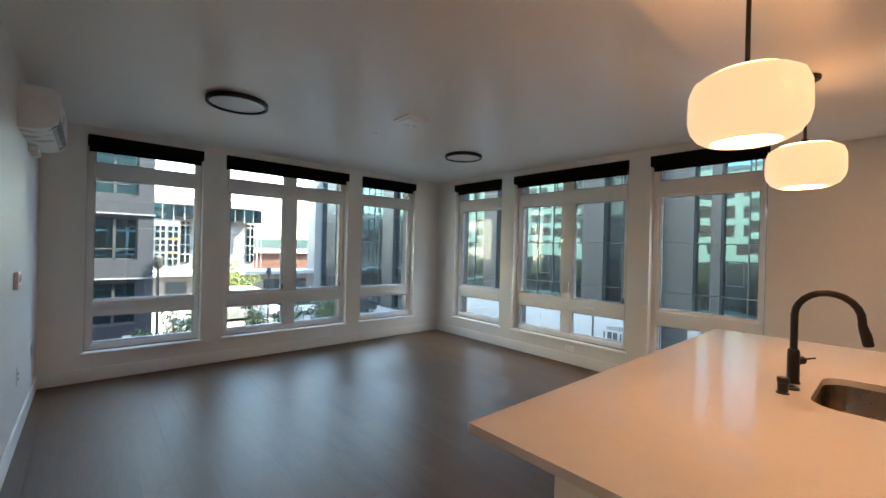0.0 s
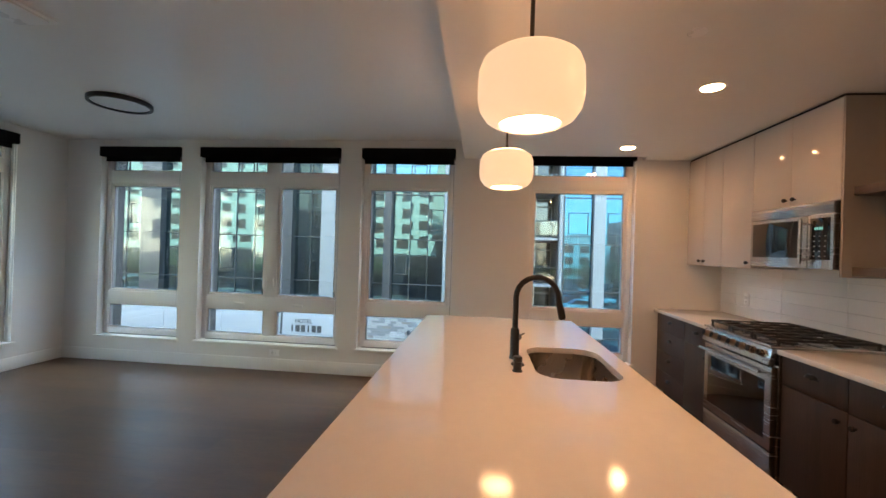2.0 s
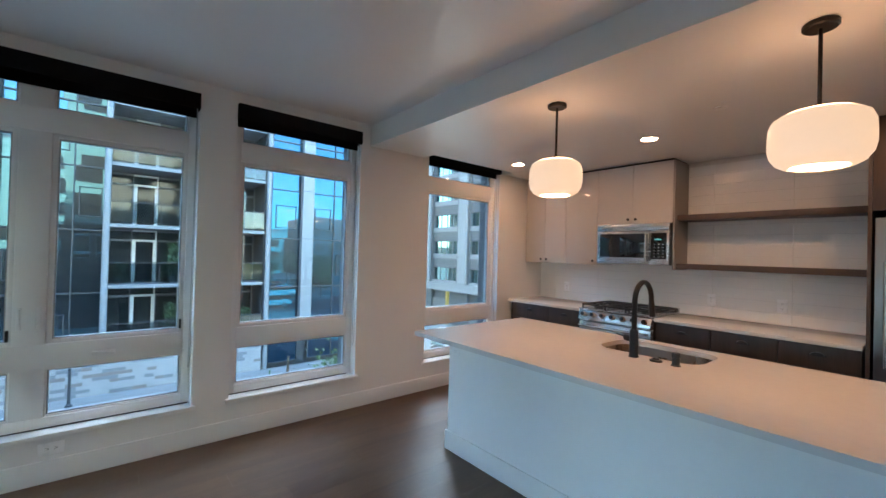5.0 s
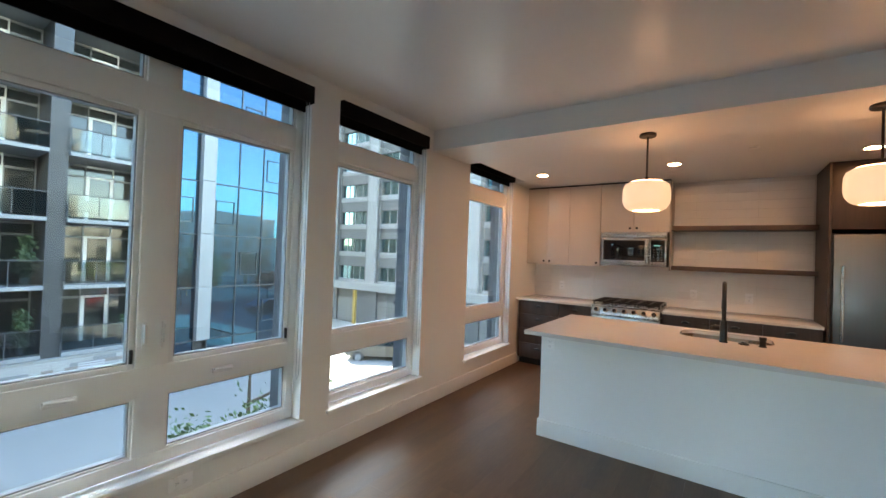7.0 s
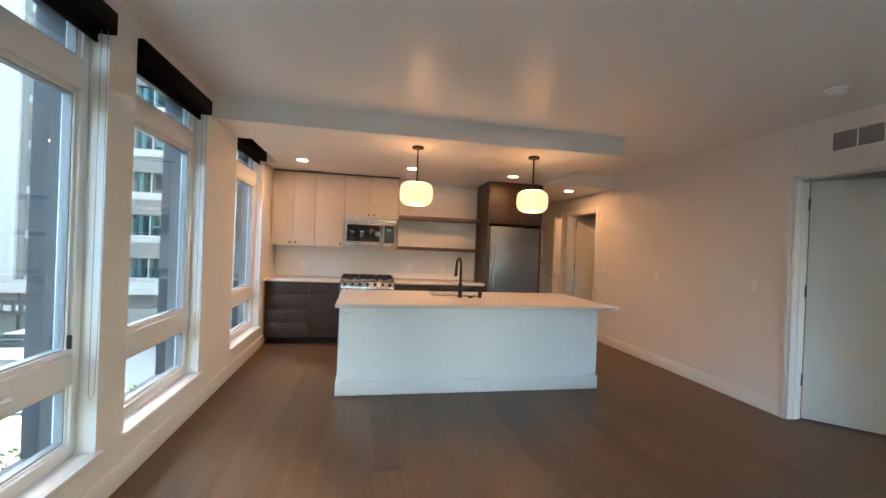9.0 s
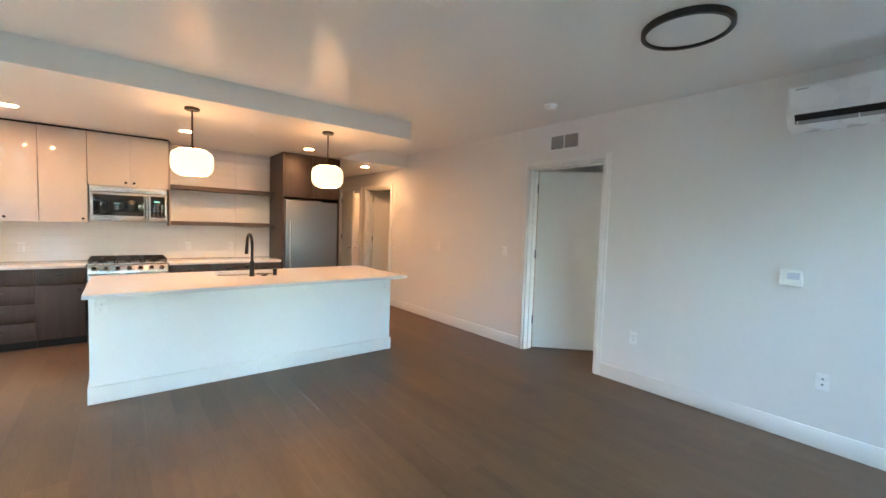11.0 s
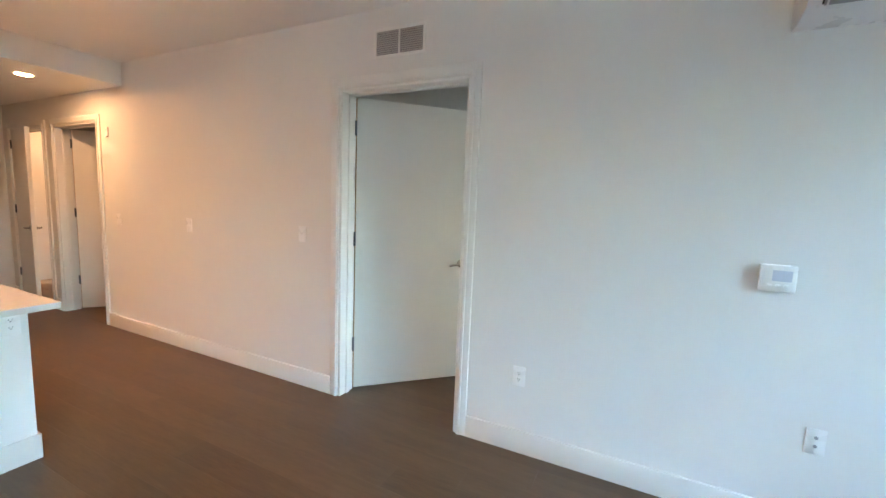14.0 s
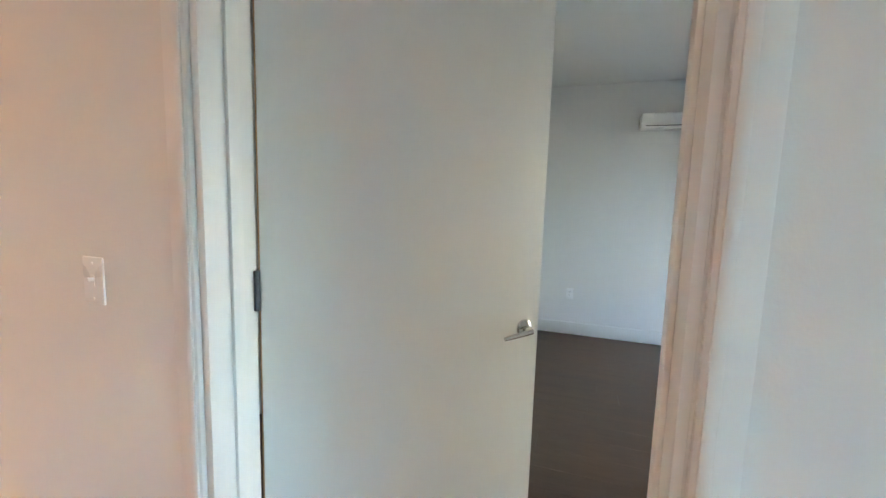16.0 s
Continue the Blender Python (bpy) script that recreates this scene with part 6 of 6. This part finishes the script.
# ---- floor planks and wall tiles, piece by piece ----
floor = structure("floor", JOINT, "dark brown vinyl plank floor", (-9.29, 0.0, -10.6, 0.0, -0.10, -0.006), category="floor")
PW, PL = 0.182, 1.22
bm = bmesh.new()
box(bm, -PW / 2 + 0.0003, PW / 2 - 0.0003, -PL / 2 + 0.0003, PL / 2 - 0.0003, -0.006, 0.0)
plank_mesh = mesh_of("plank", bm, PLANK)
random.seed(12)
rest = bmesh.new()
count = 0
nx = int((0.0 - WX) / PW) + 1
for i in range(nx):
    cx = -PW / 2 - PW * i
    off = (i * 0.37 + random.uniform(-0.1, 0.1)) % 1.0 * PL
    y = 0.0 + off
    while y > -10.6:
        y1, y0 = min(y, -0.001), max(y - PL, -10.5)
        x0, x1 = max(cx - PW / 2, WX), cx + PW / 2
        whole = y1 - y0 > PL - 0.01 and x1 - x0 > PW - 0.002
        if whole and y0 > -7.7 and count < 300:
            p = new("plank", plank_mesh)
            p.parent = floor
            p.location = (cx, (y0 + y1) / 2, 0)
            count += 1
        elif y1 - y0 > 0.02 and x1 > x0:
            box(rest, x0 + 0.0003, x1 - 0.0003, y0 + 0.0003, y1 - 0.0003, -0.006, 0.0)
        y -= PL
x = WX - 0.001
while x > -9.29:
    y = 0.0 + random.random() * PL
    while y > -10.6:
        y1, y0 = min(y, -0.001), max(y - PL, -10.59)
        if y1 - y0 > 0.02:
            box(rest, x - PW + 0.0016, x, y0 + 0.0008, y1 - 0.0008, -0.006, 0.0)
        y -= PL
    x -= PW
r = part("cut_planks", rest, PLANK, floor, smooth=False)
tagged(r, kind="stuff")

kitchen_wall = bpy.data.objects["wall_south_kitchen"]
TW, TH = 0.61, 0.1016
bm = bmesh.new()
box(bm, -TW / 2 + 0.001, TW / 2 - 0.001, 0.0, 0.0105, -TH / 2 + 0.001, TH / 2 - 0.001, bevel=0.0012, seg=1)
tile_mesh = mesh_of("tile", bm, TILE)
cut = bmesh.new()
for rr in range(16):
    z = 0.915 + TH * (rr + 0.5)
    x = -0.0015
    first = True
    while x > -3.15:
        x1 = x - (TW if not first else 0.245)
        if z + TH / 2 < SOFFIT_Z + 0.03:
            zt = min(z + TH / 2, SOFFIT_Z - 0.001)
            if x1 > -3.166 and not first and zt == z + TH / 2:
                t = new("tile", tile_mesh)
                t.parent = kitchen_wall
                t.location = ((x + x1) / 2, KY, z)
            else:
                box(cut, max(x1, -3.166) + 0.001, x - 0.001, KY, KY + 0.0105, z - TH / 2 + 0.001, zt - 0.001)
        x, first = x1, False
c = part("cut_tiles", cut, TILE, kitchen_wall, smooth=False)
tagged(c, kind="stuff")
